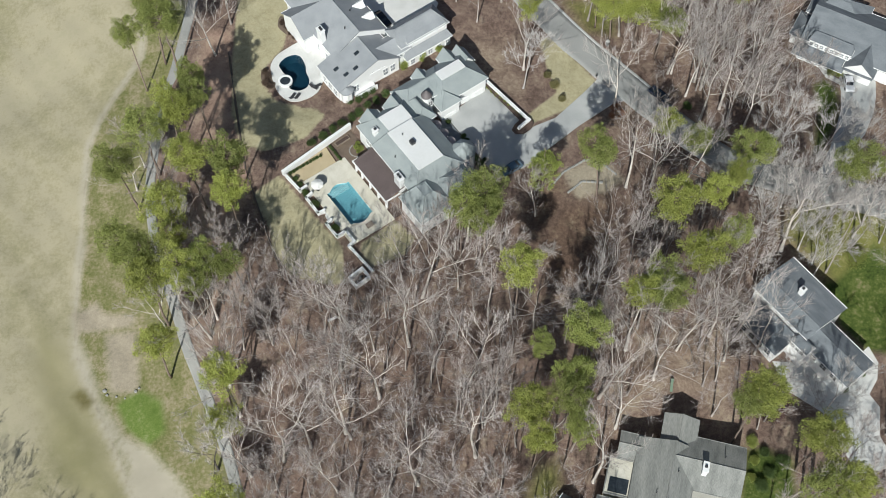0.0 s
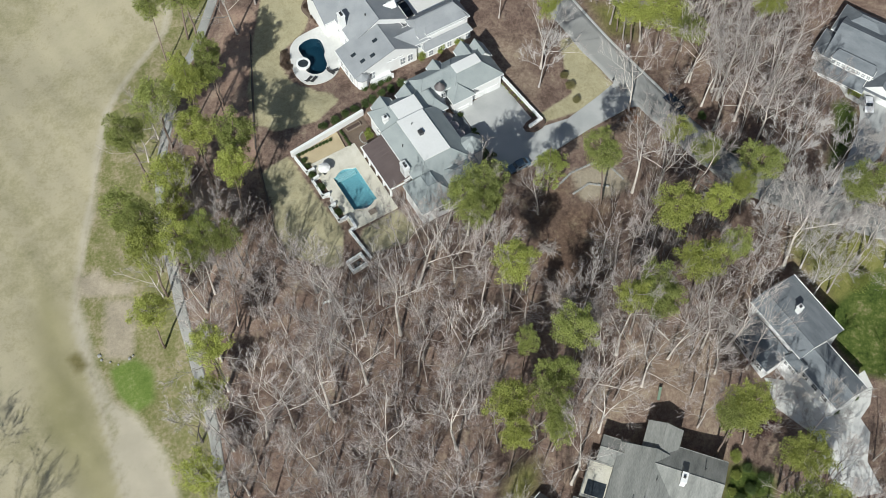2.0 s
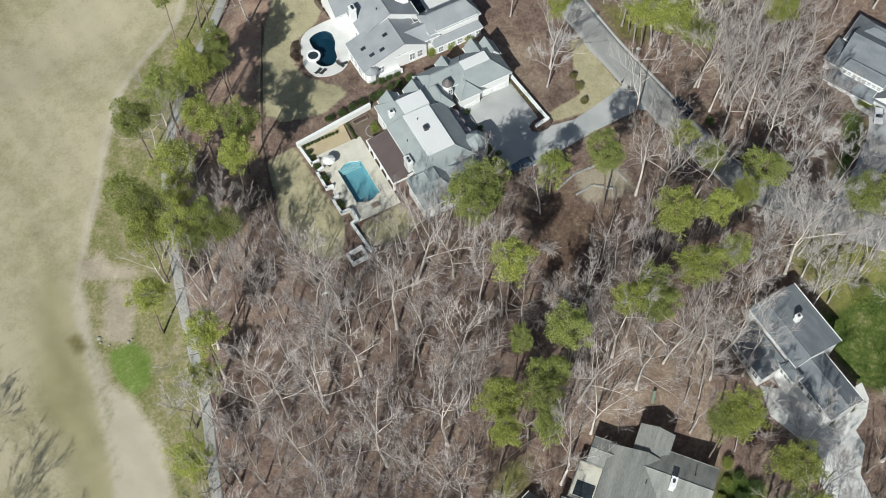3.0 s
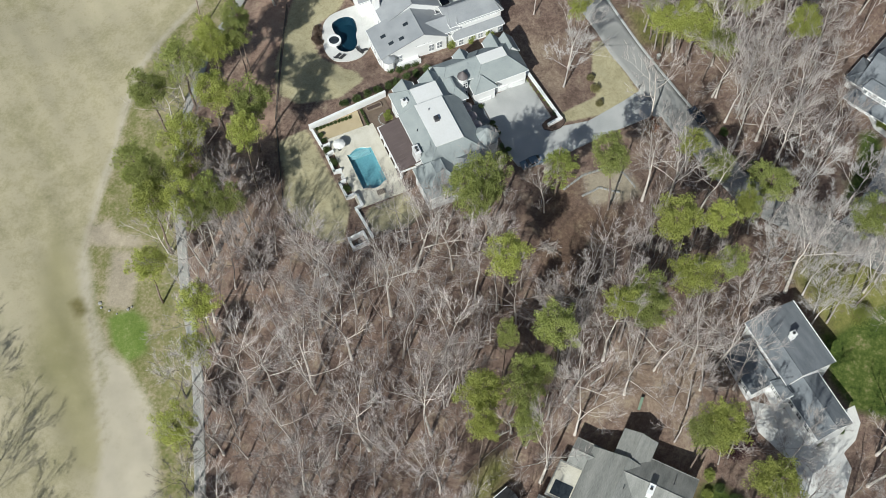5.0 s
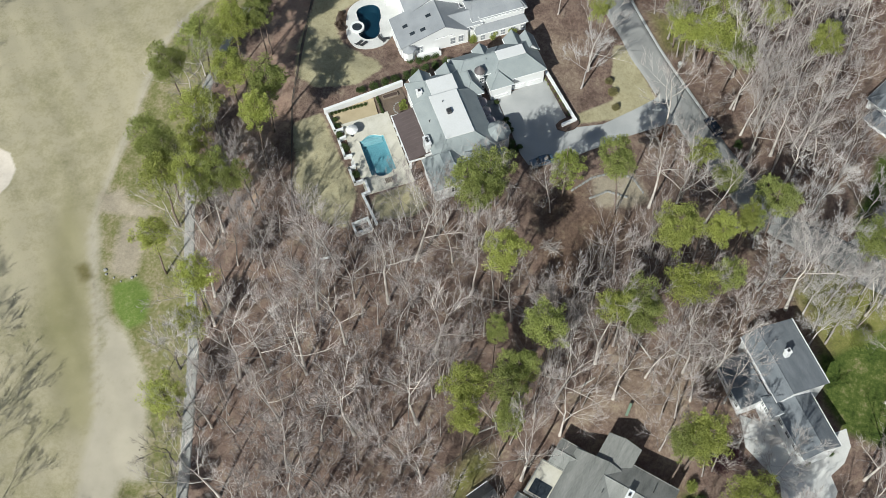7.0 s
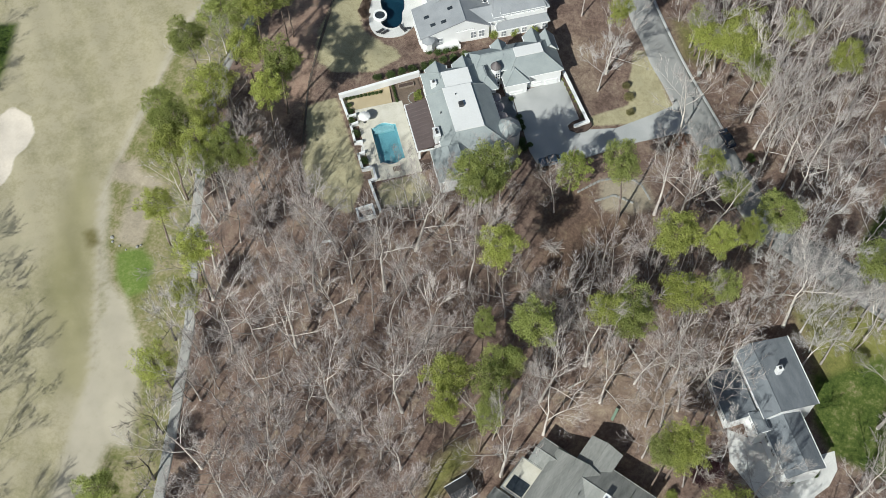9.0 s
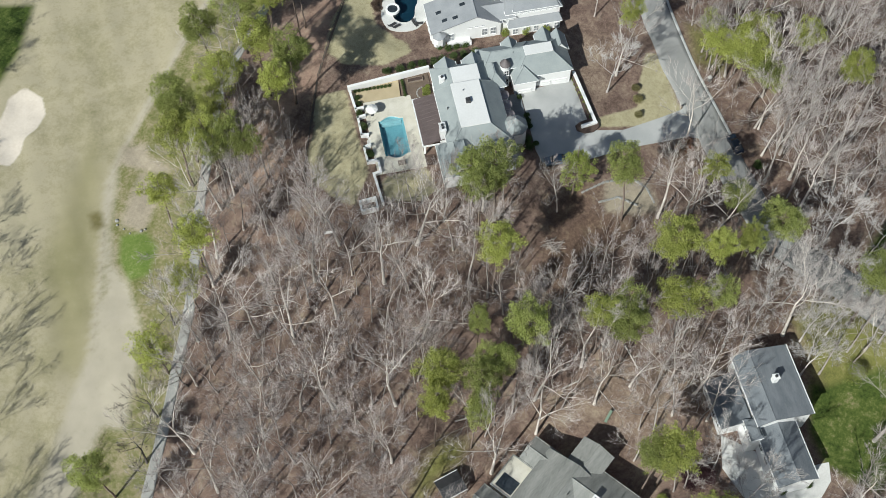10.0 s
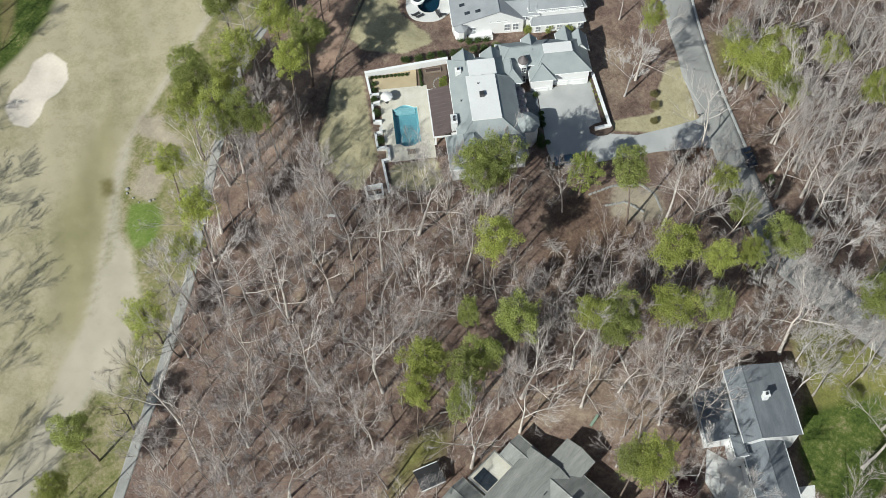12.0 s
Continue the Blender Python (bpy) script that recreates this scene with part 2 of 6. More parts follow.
def walls(parent, x0, y0, x1, y1, z0, z1, mat=None, name="wall"):
    """Four walls 0.3 thick round a rectangle."""
    bm = bmesh.new()
    t = 0.3
    for r in ((x0, y0, x1, y0 + t), (x0, y1 - t, x1, y1), (x0, y0 + t, x0 + t, y1 - t), (x1 - t, y0 + t, x1, y1 - t)):
        add_box(bm, r[0], r[1], z0, r[2], r[3], z1)
    return part(name, bm, mat or white_paint, parent)


def window(parent, side, at, fixed, z, w=1.1, h=1.5, name="window", pane=None):
    """A framed window on the wall x=fixed ('x-', 'x+') or y=fixed ('y-', 'y+')."""
    s = -1 if side[1] == "-" else 1
    def rect(a, c, lo, hi, d0, d1):
        d0, d1 = sorted((fixed + s * d0, fixed + s * d1))
        return (d0, a, lo, d1, c, hi) if side[0] == "x" else (a, d0, lo, c, d1, hi)
    a, c = at - w / 2, at + w / 2
    bm = bmesh.new()
    ps, qs = [a - .1, a, at - .03, at + .03, c, c + .1], [z - .1, z, z + h / 2 - .03, z + h / 2 + .03, z + h, z + h + .1]
    def spot(p, q, d):
        return (fixed + s * d, p, q) if side[0] == "x" else (p, fixed + s * d, q)
    net = [[bm.verts.new(spot(p, q, .09)) for q in qs] for p in ps]
    for i in range(5):
        for j in range(5):
            if not (i in (1, 3) and j in (1, 3)):
                bm.faces.new((net[i][j], net[i + 1][j], net[i + 1][j + 1], net[i][j + 1]))
    r = bmesh.ops.extrude_face_region(bm, geom=list(bm.faces))
    for v in r["geom"]:
        if isinstance(v, bmesh.types.BMVert):
            v.co["xy".index(side[0])] -= s * .1
    ob = part(name, bm, white_paint, parent, "white-framed window")
    box("pane", rect(a, c, z, z + h, -.02, .03), pane or glass, ob)
    box("sill", rect(a - .15, c + .15, z - .18, z - .1, -.02, .16), white_paint, ob)
    return ob


def tube(bm, pts, radii, n=6, cap=True):
    """A tapered tube along pts."""
    rings = []
    pts = [Vector(p) for p in pts]
    for i, p in enumerate(pts):
        d = (pts[min(i + 1, len(pts) - 1)] - pts[max(i - 1, 0)]).normalized()
        a = d.cross(Vector((0.3, 0.1, 1)) if abs(d.z) < .9 else Vector((1, 0, 0))).normalized()
        b = d.cross(a)
        rings.append([bm.verts.new(p + radii[i] * (math.cos(k * math.tau / n) * a + math.sin(k * math.tau / n) * b)) for k in range(n)])
    for r, s in zip(rings, rings[1:]):
        for k in range(n):
            bm.faces.new((r[k], r[(k + 1) % n], s[(k + 1) % n], s[k]))
    if cap:
        bm.faces.new(rings[0][::-1])
        bm.faces.new(rings[-1])


# ---- the land ----
def seg_dist(px, py, pts, closed):
    pts = np.array(pts, float)
    ends = np.roll(pts, -1, 0) if closed else pts[1:]
    best = np.full(px.shape, 1e9)
    for (ax, ay), (bx, by) in zip(pts, ends):
        dx, dy = bx - ax, by - ay
        t = np.clip(((px - ax) * dx + (py - ay) * dy) / (dx * dx + dy * dy + 1e-9), 0, 1)
        best = np.minimum(best, np.hypot(px - ax - t * dx, py - ay - t * dy))
    return best


def inside(px, py, pts):
    """Signed distance to a polygon, positive inside."""
    pts = np.array(pts, float)
    odd = np.zeros(px.shape, bool)
    for (ax, ay), (bx, by) in zip(pts, np.roll(pts, -1, 0)):
        cross = ((ay > py) != (by > py))
        with np.errstate(divide="ignore", invalid="ignore"):
            odd ^= cross & (px < (bx - ax) * (py - ay) / (by - ay) + ax)
    return np.where(odd, 1, -1) * seg_dist(px, py, pts, True)


def turned(p, o=(0, 0), deg=35):
    c, s = math.cos(radians(deg)), math.sin(radians(deg))
    return (o[0] + c * p[0] - s * p[1], o[1] + s * p[0] + c * p[1])


GOLF_EDGE = [(-46, 90), (-43, 60), (-41.4, 32.5), (-47.7, 20.7), (-50.8, 11.4), (-49.9, -6.8), (-48.9, -26.4), (-47.6, -34.5), (-42.9, -44.4), (-38.3, -53), (-33, -64), (-26, -80), (-20, -110)]
FAIRWAY = GOLF_EDGE + [(-170, -110), (-170, 90)]
WORN = [[(-49.7, -27.2), (-48.1, -34.8), (-45, -41.9), (-40.6, -48.4), (-34.9, -56.8), (-29.7, -69.4), (-24.7, -81.5), (-16.6, -79.8), (-21.3, -67.7), (-24.6, -60.6), (-31.4, -53.8), (-36.6, -51.2), (-41.7, -43.7), (-45.8, -34.3)],
        [(-31.8, -66.5), (-35.5, -58.7), (-34.1, -53.9), (-26.4, -61.3), (-22.6, -66.1), (-20.7, -84.2), (-17.7, -98.3), (-19, -104.7), (-26.1, -108.5), (-26.4, -92), (-29.3, -79.7)]]
MUD = [[(-47.6, -42.6), (-45.5, -41.2), (-42.8, -44.2), (-44.6, -45.9)], [(-95.7, -14.5), (-93.4, -11.4), (-87.4, -21), (-86.7, -25.9)]]
OLIVE = [[(-55.4, -28.4), (-50.0, -32.6), (-47.3, -38.5), (-43.2, -46.5), (-38.5, -55.2), (-34.2, -63.6), (-29.8, -72.8), (-34.5, -74.9), (-40.9, -67.5), (-47.4, -57.3), (-52.7, -46.2), (-55.6, -35.2)]]
BRIGHT = [[(-38.8, -44.6), (-34.2, -42.2), (-30.2, -44.6), (-28.6, -50.6), (-31.8, -53.1), (-36.1, -49.7)]]
STRAW = [[(-27.7, 37.2), (-22.2, 37.8), (-20.1, 18.9), (-18.7, 7.2), (-15.4, -0.7), (-17.2, -9.8), (-13.4, -20.9), (-16.4, -26.7), (-24.4, -26.7), (-27.9, -9.7), (-23.9, 0.5), (-27.3, 14.1), (-28.4, 28.0)]]
# clearing floor: dark mulch, with the shade of the trees put into its colour
SHADED_SOIL = [[(39.5, -16.4), (45.5, -7), (55.5, -7.2), (52.3, -20.8), (51.5, -28.1), (42.9, -27.7)], [(42.1, -1.1), (46.9, -2.5), (45.3, -12.4), (40.6, -16.1), (37.4, -11.7)]]
LAWNS = [
    [(-21.3, 52.3), (-7, 52), (-9.1, 42.5), (-10.2, 36.3), (-10.9, 31.8), (-14.3, 27.3), (-14.5, 22.6), (-11.3, 18.2), (-3, 15.9), (-1.2, 13.9), (-5, 8.3), (-12.8, 5.4), (-18, 7.3), (-20.3, 15.1), (-21.4, 30.5)],
    [(-15, -4.6), (-9.6, -0.3), (-3.1, -8.9), (3.1, -16.5), (4, -24.3), (0.7, -24.8), (-5.8, -22.8), (-9.8, -17.9), (-11.2, -11.7)],
    [(6.9, -15.9), (13.3, -11), (17.1, -14.9), (15.5, -18.5), (9.1, -21.1), (6.9, -18.4)],
    [(43.6, 34), (46.1, 34.8), (55.6, 22), (50.8, 16.9), (40, 11.2), (39, 12.9), (46.3, 19.7), (44.5, 28)],
]
GREENS = [[(-111.1, -11.4), (-87.3, -0.7), (-83.2, -13.4), (-82.3, -23.6), (-82.8, -30.8), (-85.7, -42.3)], [(97.4, -23.4), (106.2, -15.7), (114.5, -22.5), (111.9, -38.2), (101.6, -37), (97, -32.3), (94.6, -23.1)], [(99.9, 21.2), (102.6, 22.4), (104.5, 19.7), (104, 15.4), (101.8, 9.6), (98.2, 4), (96.9, 4), (99.6, 14)], [(75.9, -57.1), (78.9, -56), (83.8, -58.9), (83.9, -65.1), (73.4, -67.2)]]
MOSS = [[(38, -73.8), (36.2, -65.5), (38.5, -60.3), (41.7, -59), (42.2, -63), (39.9, -67)], [(49.7, 44.9), (60.6, 43.2), (59.4, 35.4), (54, 36.2)], [(75.6, -57.1), (83.8, -58.9), (79.8, -65.3), (73.6, -65.4)], [(90.6, -9.5), (104.4, -0.3), (113.5, -14.1), (97.7, -26.6), (93, -19.1), (87.9, -13.7)]]
PALE = [[(-42.6, -30.3), (-36.4, -30.3), (-34.4, -42.2), (-40.1, -42.9)], [(-48.8, -25.4), (-36.7, -27.4), (-37, -29.7), (-48.2, -30)], [(46.4, 0.1), (53.8, 3.5), (58.6, -2.2), (54, -5.1), (48.7, -6.5)], [(-49.9, -26), (-44.7, -23.9), (-41.8, -28), (-46.9, -30.2)]]
BUNKER = [(-76.7, -20.9), (-71.8, -21.8), (-69.0, -25.1), (-68.6, -29.2), (-69.6, -32.2), (-68.4, -35.7), (-68.7, -39.1), (-72.1, -40.1), (-76.2, -37.6), (-77.8, -33.2), (-77.0, -29.4), (-78.4, -24.6)]
ROUGH = GOLF_EDGE[1:-1] + [(-21, -104), (-3.5, -106), (-7, -89), (-10, -78), (-15, -62), (-20.5, -46), (-25, -37), (-30, -27), (-34, -14), (-36.5, -1), (-36.5, 10), (-36, 20), (-34, 29), (-30, 50)]
CLAY = [[(53.6, 19.5), (60.8, 17.7), (62.7, 13), (57.5, 8.9), (53.6, 12.2)], [(47.1, -3.9), (54.9, -3.9), (53.1, -13.1), (50.2, -15.1)], [(58.1, -36.2), (75.5, -31.6), (74.1, -53.1), (68.1, -51.2), (68.5, -46.9), (53.9, -50)], [(25, 35.7), (37, 34), (39.6, 14.3), (33, 21.8)]]
ROAD = [(30, 62), (37, 52), (43.2, 43.5), (51.5, 32.5), (58.8, 24.2), (66, 16), (75.4, 5.6), (82, .2), (91.5, -2.8), (103, -6), (130, -14)]
CART_PATH = [(-30, 55), (-33.4, 28.6), (-35.9, 20.3), (-36, 9.6), (-36, -1.6), (-33.4, -14.8), (-29.4, -25), (-25.6, -35.3), (-21.3, -45), (-17.3, -54.2), (-14.2, -64), (-11, -74), (-7.6, -86), (-4.8, -95.4), (0, -112)]
DRIVE = [turned(p) for p in [(26.4, -17.2), (26.7, -3.6), (27.0, -2.8), (38.2, -1.2), (39.0, -14.6), (45, -15.4), (53.7, -13.6), (58, -12.6), (61.0, -11.0), (61.0, -20.6), (57.5, -19.2), (48, -19.6), (40, -20.6), (32, -21.6), (27, -20.2)]]
DRIVES = [[(82.8, -39.9), (84.8, -45.3), (92.1, -49.9), (93.2, -54.5), (96, -60.8), (103.7, -58.7), (101.2, -53.4), (102.2, -48), (100.6, -45.5), (102.6, -42.6), (103.3, -39.2), (102, -36.2), (96.7, -40)],
          [(106.7, 25.5), (112.9, 22.5), (112.2, 18.1), (110.9, 13.8), (107.9, 8.1), (104.3, 4.6), (100.4, -0.2), (96.6, -4), (93.9, -4), (97.9, 0.5), (100.6, 5.6), (102.6, 10.3), (104.3, 14.6), (105.2, 19), (105.2, 22.3)]]
GARDEN = [(-7.0, 5.0), (-6.6, -16.5), (6.6, -16.5), (9.1, -3), (9.1, 6.2)]
DECK_HOUSE = [(-5.2, 1.2), (-5.2, -16.4), (4.6, -16.4), (4.6, 1.2)]


def wobble(x, y, s, seed=0):
    return np.sin(x * s + 1.3 * seed) * np.cos(y * s * 1.13 + seed) + .5 * np.sin(x * s * 2.3 + y * s * 1.7 + seed)


def build_ground():
    far = [220, 300, 420, 650, 1100, 2000, 3000]
    xs = np.array([-v for v in far[::-1]] + list(np.arange(-150, 160.1, 1.0)) + far)
    ys = np.array([-v for v in far[::-1]] + list(np.arange(-130, 120.1, 1.0)) + far)
    X, Y = np.meshgrid(xs, ys)
    near = (np.abs(X) < 200) & (np.abs(Y) < 160)
    paved = np.max([sm(-3, -.5, inside(X, Y, DRIVE)), sm(5, 3.4, seg_dist(X, Y, ROAD, False)), sm(3, 1.3, seg_dist(X, Y, CART_PATH, False)), sm(-2, 0, inside(X, Y, [turned(p) for p in GARDEN])), sm(-2, 0, inside(X, Y, POOL_DECK)), *[sm(-2, 0, inside(X, Y, p)) for p in DRIVES]], 0)
    Z = ground_z(X, Y) - .3 * sm(-.5, .8, inside(X, Y, [turned(p) for p in GARDEN])) - .12 * sm(-.3, .5, inside(X, Y, DRIVE)) + near * (1 - paved) * (0.12 * wobble(X, Y, .35) + .05 * wobble(X, Y, 1.1, 3))
    w = sm(-6, -.8, inside(X, Y, POOL_DECK))
    Z = Z * (1 - w) + (gz(-8, 22) - .12) * w
    Z -= 0.7 * sm(-1, 3, inside(X, Y, BUNKER))
    Z -= 2.6 * (inside(X, Y, [turned(p) for p in DECK_HOUSE]) > 1.2)
    Z -= 2.6 * (inside(X, Y, POOL_DECK) > 1.6)
    n, m = X.shape
    co = np.stack([X, Y, Z], -1).reshape(-1, 3)
    idx = np.arange(n * m).reshape(n, m)
    quads = np.stack([idx[:-1, :-1], idx[:-1, 1:], idx[1:, 1:], idx[1:, :-1]], -1).reshape(-1, 4)
    me = bpy.data.meshes.new("ground")
    me.vertices.add(len(co))
    me.vertices.foreach_set("co", co.astype(np.float32).ravel())
    me.loops.add(quads.size)
    me.loops.foreach_set("vertex_index", quads.ravel().astype(np.int32))
    me.polygons.add(len(quads))
    me.polygons.foreach_set("loop_start", np.arange(0, quads.size, 4, dtype=np.int32))
    me.update()
    def zone(polys, soft):
        return np.max([sm(-soft, soft, inside(X, Y, p)) for p in polys], 0)
    a = np.stack([zone([FAIRWAY], .6), zone(LAWNS, .7), zone(GREENS, 1.5), np.ones_like(X)], -1)
    d = np.stack([zone(SHADED_SOIL, 4), zone(MUD, 1.2), zone(OLIVE, 3.5), np.ones_like(X)], -1)
    e = np.stack([zone(STRAW, 2.5), zone(BRIGHT, 1.6), np.zeros_like(X), np.ones_like(X)], -1)
    b = np.stack([np.maximum(zone(WORN, 1.2), .8 * sm(1.3, .4, seg_dist(X, Y, GOLF_EDGE, False))), zone(PALE, 1.5), zone([ROUGH], 1.2), np.ones_like(X)], -1)
    c = np.stack([zone([BUNKER], 1.1), zone(MOSS, 3), zone(CLAY, 5), np.ones_like(X)], -1)
    for name, arr in (("zone_a", a), ("zone_b", b), ("zone_c", c), ("zone_d", d), ("zone_e", e)):
        me.color_attributes.new(name, "FLOAT_COLOR", "POINT").data.foreach_set("color", arr.astype(np.float32).ravel())
    me.shade_smooth()
    me.materials.append(ground_material())
    return tagged(new("ground", me), "rolling ground of brown leaf litter, dormant lawn and fairway grass", "ground", kind="structure")


def ground_material():
    m = bpy.data.materials.new("land")
    m.use_nodes = True
    n, l = m.node_tree.nodes, m.node_tree.links
    b = n["Principled BSDF"]
    b.inputs["Roughness"].default_value = 0.95
    b.inputs["Specular IOR Level"].default_value = 0.15
    co = n.new("ShaderNodeTexCoord")
    def nz(scale, detail=5, rough=.6, dist=0.0):
        t = n.new("ShaderNodeTexNoise")
        t.inputs["Scale"].default_value, t.inputs["Detail"].default_value, t.inputs["Roughness"].default_value, t.inputs["Distortion"].default_value = scale, detail, rough, dist
        l.new(co.outputs["Object"], t.inputs["Vector"])
        return t.outputs[0]
    def ramp(src, *stops):
        r = n.new("ShaderNodeValToRGB")
        e = r.color_ramp.elements
        e[0].position, e[0].color = stops[0][0], (*stops[0][1], 1)
        e[1].position, e[1].color = stops[-1][0], (*stops[-1][1], 1)
        for p, c in stops[1:-1]:
            e.new(p).color = (*c, 1)
        l.new(src, r.inputs[0])
        return r.outputs[0]
    def mixed(f, x, y, kind="RGBA"):
        k = n.new("ShaderNodeMix")
        k.data_type = kind
        ins = {"RGBA": (0, 6, 7), "FLOAT": (0, 2, 3)}[kind]
        for i, s in zip(ins, (f, x, y)):
            if isinstance(s, float):
                k.inputs[i].default_value = s
            else:
                l.new(s, k.inputs[i])
        return k.outputs[2 if kind == "RGBA" else 0]
    big, mid, fine, grain = nz(.045, 4), nz(.3, 5), nz(1.6, 5, .7), nz(7.0, 3, .7)
    tex = mixed(.5, mid, fine, "FLOAT")
    tex2 = mixed(.4, tex, grain, "FLOAT")
    broad = mixed(.35, big, mid, "FLOAT")
    litter = ramp(tex2, (.34, (.05, .033, .027)), (.45, (.132, .091, .073)), (.54, (.222, .157, .127)), (.66, (.37, .285, .234)))
    clay = ramp(tex2, (.37, (.085, .058, .045)), (.5, (.225, .165, .126)), (.63, (.42, .335, .26)))
    fair = ramp(mixed(.3, broad, fine, "FLOAT"), (.36, (.25, .232, .13)), (.46, (.335, .3, .19)), (.54, (.415, .367, .255)), (.66, (.365, .335, .22)))
    lawn = ramp(tex2, (.37, (.23, .205, .115)), (.5, (.39, .35, .22)), (.63, (.51, .465, .315)))
    green = ramp(tex, (.36, (.022, .038, .009)), (.47, (.056, .082, .018)), (.56, (.095, .12, .03)), (.68, (.2, .172, .082)))
    worn = ramp(broad, (.35, (.378, .34, .26)), (.65, (.468, .42, .328)))
    pale = ramp(tex2, (.3, (.2, .172, .135)), (.5, (.35, .3, .225)), (.7, (.51, .44, .33)))
    rough = ramp(mixed(.55, mid, fine, "FLOAT"), (.36, (.12, .13, .042)), (.48, (.195, .19, .082)), (.57, (.28, .24, .145)), (.69, (.37, .31, .21)))
    sand = ramp(fine, (.3, (.6, .53, .44)), (.7, (.68, .61, .52)))
    # brown mulch tone, deepened to stand in for tree shade over the clearing
    shaded_soil = ramp(tex2, (.37, (.068, .044, .034)), (.5, (.14, .092, .068)), (.64, (.26, .18, .13)))
    mud = ramp(tex2, (.35, (.12, .105, .045)), (.65, (.21, .185, .085)))
    bright = ramp(tex2, (.36, (.085, .135, .028)), (.5, (.135, .19, .043)), (.64, (.215, .255, .085)))
    straw = ramp(tex2, (.35, (.18, .115, .085)), (.5, (.32, .22, .168)), (.66, (.46, .345, .27)))
    olive = ramp(broad, (.35, (.245, .226, .118)), (.65, (.335, .3, .18)))
    moss = ramp(tex2, (.34, (.08, .085, .026)), (.5, (.165, .165, .05)), (.66, (.27, .245, .11)))
    def attr(name):
        a = n.new("ShaderNodeAttribute")
        a.attribute_name = name
        s = n.new("ShaderNodeSeparateColor")
        l.new(a.outputs["Color"], s.inputs[0])
        return s.outputs
    def ragged(src, k=.9, w=.22):
        """A zone's edge, broken up by the noise."""
        s1, s2, mr = n.new("ShaderNodeMath"), n.new("ShaderNodeMath"), n.new("ShaderNodeMapRange")
        s1.operation, s2.operation = "MULTIPLY_ADD", "ADD"
        l.new(tex, s1.inputs[0])
        s1.inputs[1].default_value, s1.inputs[2].default_value = k, -k / 2
        l.new(src, s2.inputs[0])
        l.new(s1.outputs[0], s2.inputs[1])
        mr.inputs[1].default_value, mr.inputs[2].default_value = .5 - w, .5 + w
        l.new(s2.outputs[0], mr.inputs[0])
        return mr.outputs[0]
    A, B, C, D = attr("zone_a"), attr("zone_b"), attr("zone_c"), attr("zone_d")
    col = mixed(ragged(C[2], 1.2, .4), litter, clay)
    col = mixed(ragged(attr("zone_e")[0], 1.2, .4), col, straw)
    col = mixed(ragged(D[0], 1.6, .45), col, shaded_soil)
    col = mixed(ragged(B[2]), col, rough)
    col = mixed(ragged(C[1], 1.2, .4), col, moss)
    col = mixed(ragged(A[1], .8), col, lawn)
    col = mixed(ragged(A[0], .5, .15), col, fair)
    col = mixed(ragged(D[2], 1.3, .5), col, olive)
    col = mixed(ragged(A[2], 1.0, .35), col, green)
    col = mixed(ragged(attr("zone_e")[1], 1.0, .3), col, bright)
    col = mixed(ragged(B[0], 1.0, .45), col, worn)
    col = mixed(ragged(D[1], .8, .35), col, mud)
    col = mixed(ragged(B[1], 1.2, .35), col, pale)
    col = mixed(ragged(C[0], .2, .15), col, sand)
    l.new(col, b.inputs["Base Color"])
    bp = n.new("ShaderNodeBump")
    bp.inputs["Strength"].default_value, bp.inputs["Distance"].default_value = .5, .12
    l.new(tex2, bp.inputs["Height"])
    l.new(bp.outputs[0], b.inputs["Normal"])
    return m


def flowing(pts, k=5):
    """A closed outline rounded through its points."""
    n, out = len(pts), []
    for i in range(n):
        a, b, c, d = (Vector(pts[(i + j) % n]) for j in (-1, 0, 1, 2))
        for j in range(k):
            t = j / k
            q = .5 * (2 * b + (c - a) * t + (2 * a - 5 * b + 4 * c - d) * t * t + (3 * b - a - 3 * c + d) * t ** 3)
            out.append((q.x, q.y))
    return out


POOL_DECK = flowing([(-13.1, 27.5), (-12.2, 29.8), (-10.3, 31.6), (-7.4, 33.7), (-5.5, 34.5), (-2, 33), (0.8, 29.9), (-1.4, 26.7), (-2, 23.3), (-3.1, 20.4), (-5.6, 18.6), (-8.5, 18.2), (-11, 20.2), (-12.3, 23.1), (-12.9, 25.4)])
POOL_DARK = flowing([(-11.4, 27.5), (-10.5, 29.2), (-8.7, 30.2), (-7, 29.7), (-5.8, 27.3), (-5.6, 25.6), (-4.8, 23.4), (-5.3, 21.5), (-7.2, 20.7), (-9, 21.6), (-8.8, 23.7), (-10.4, 25.5)])


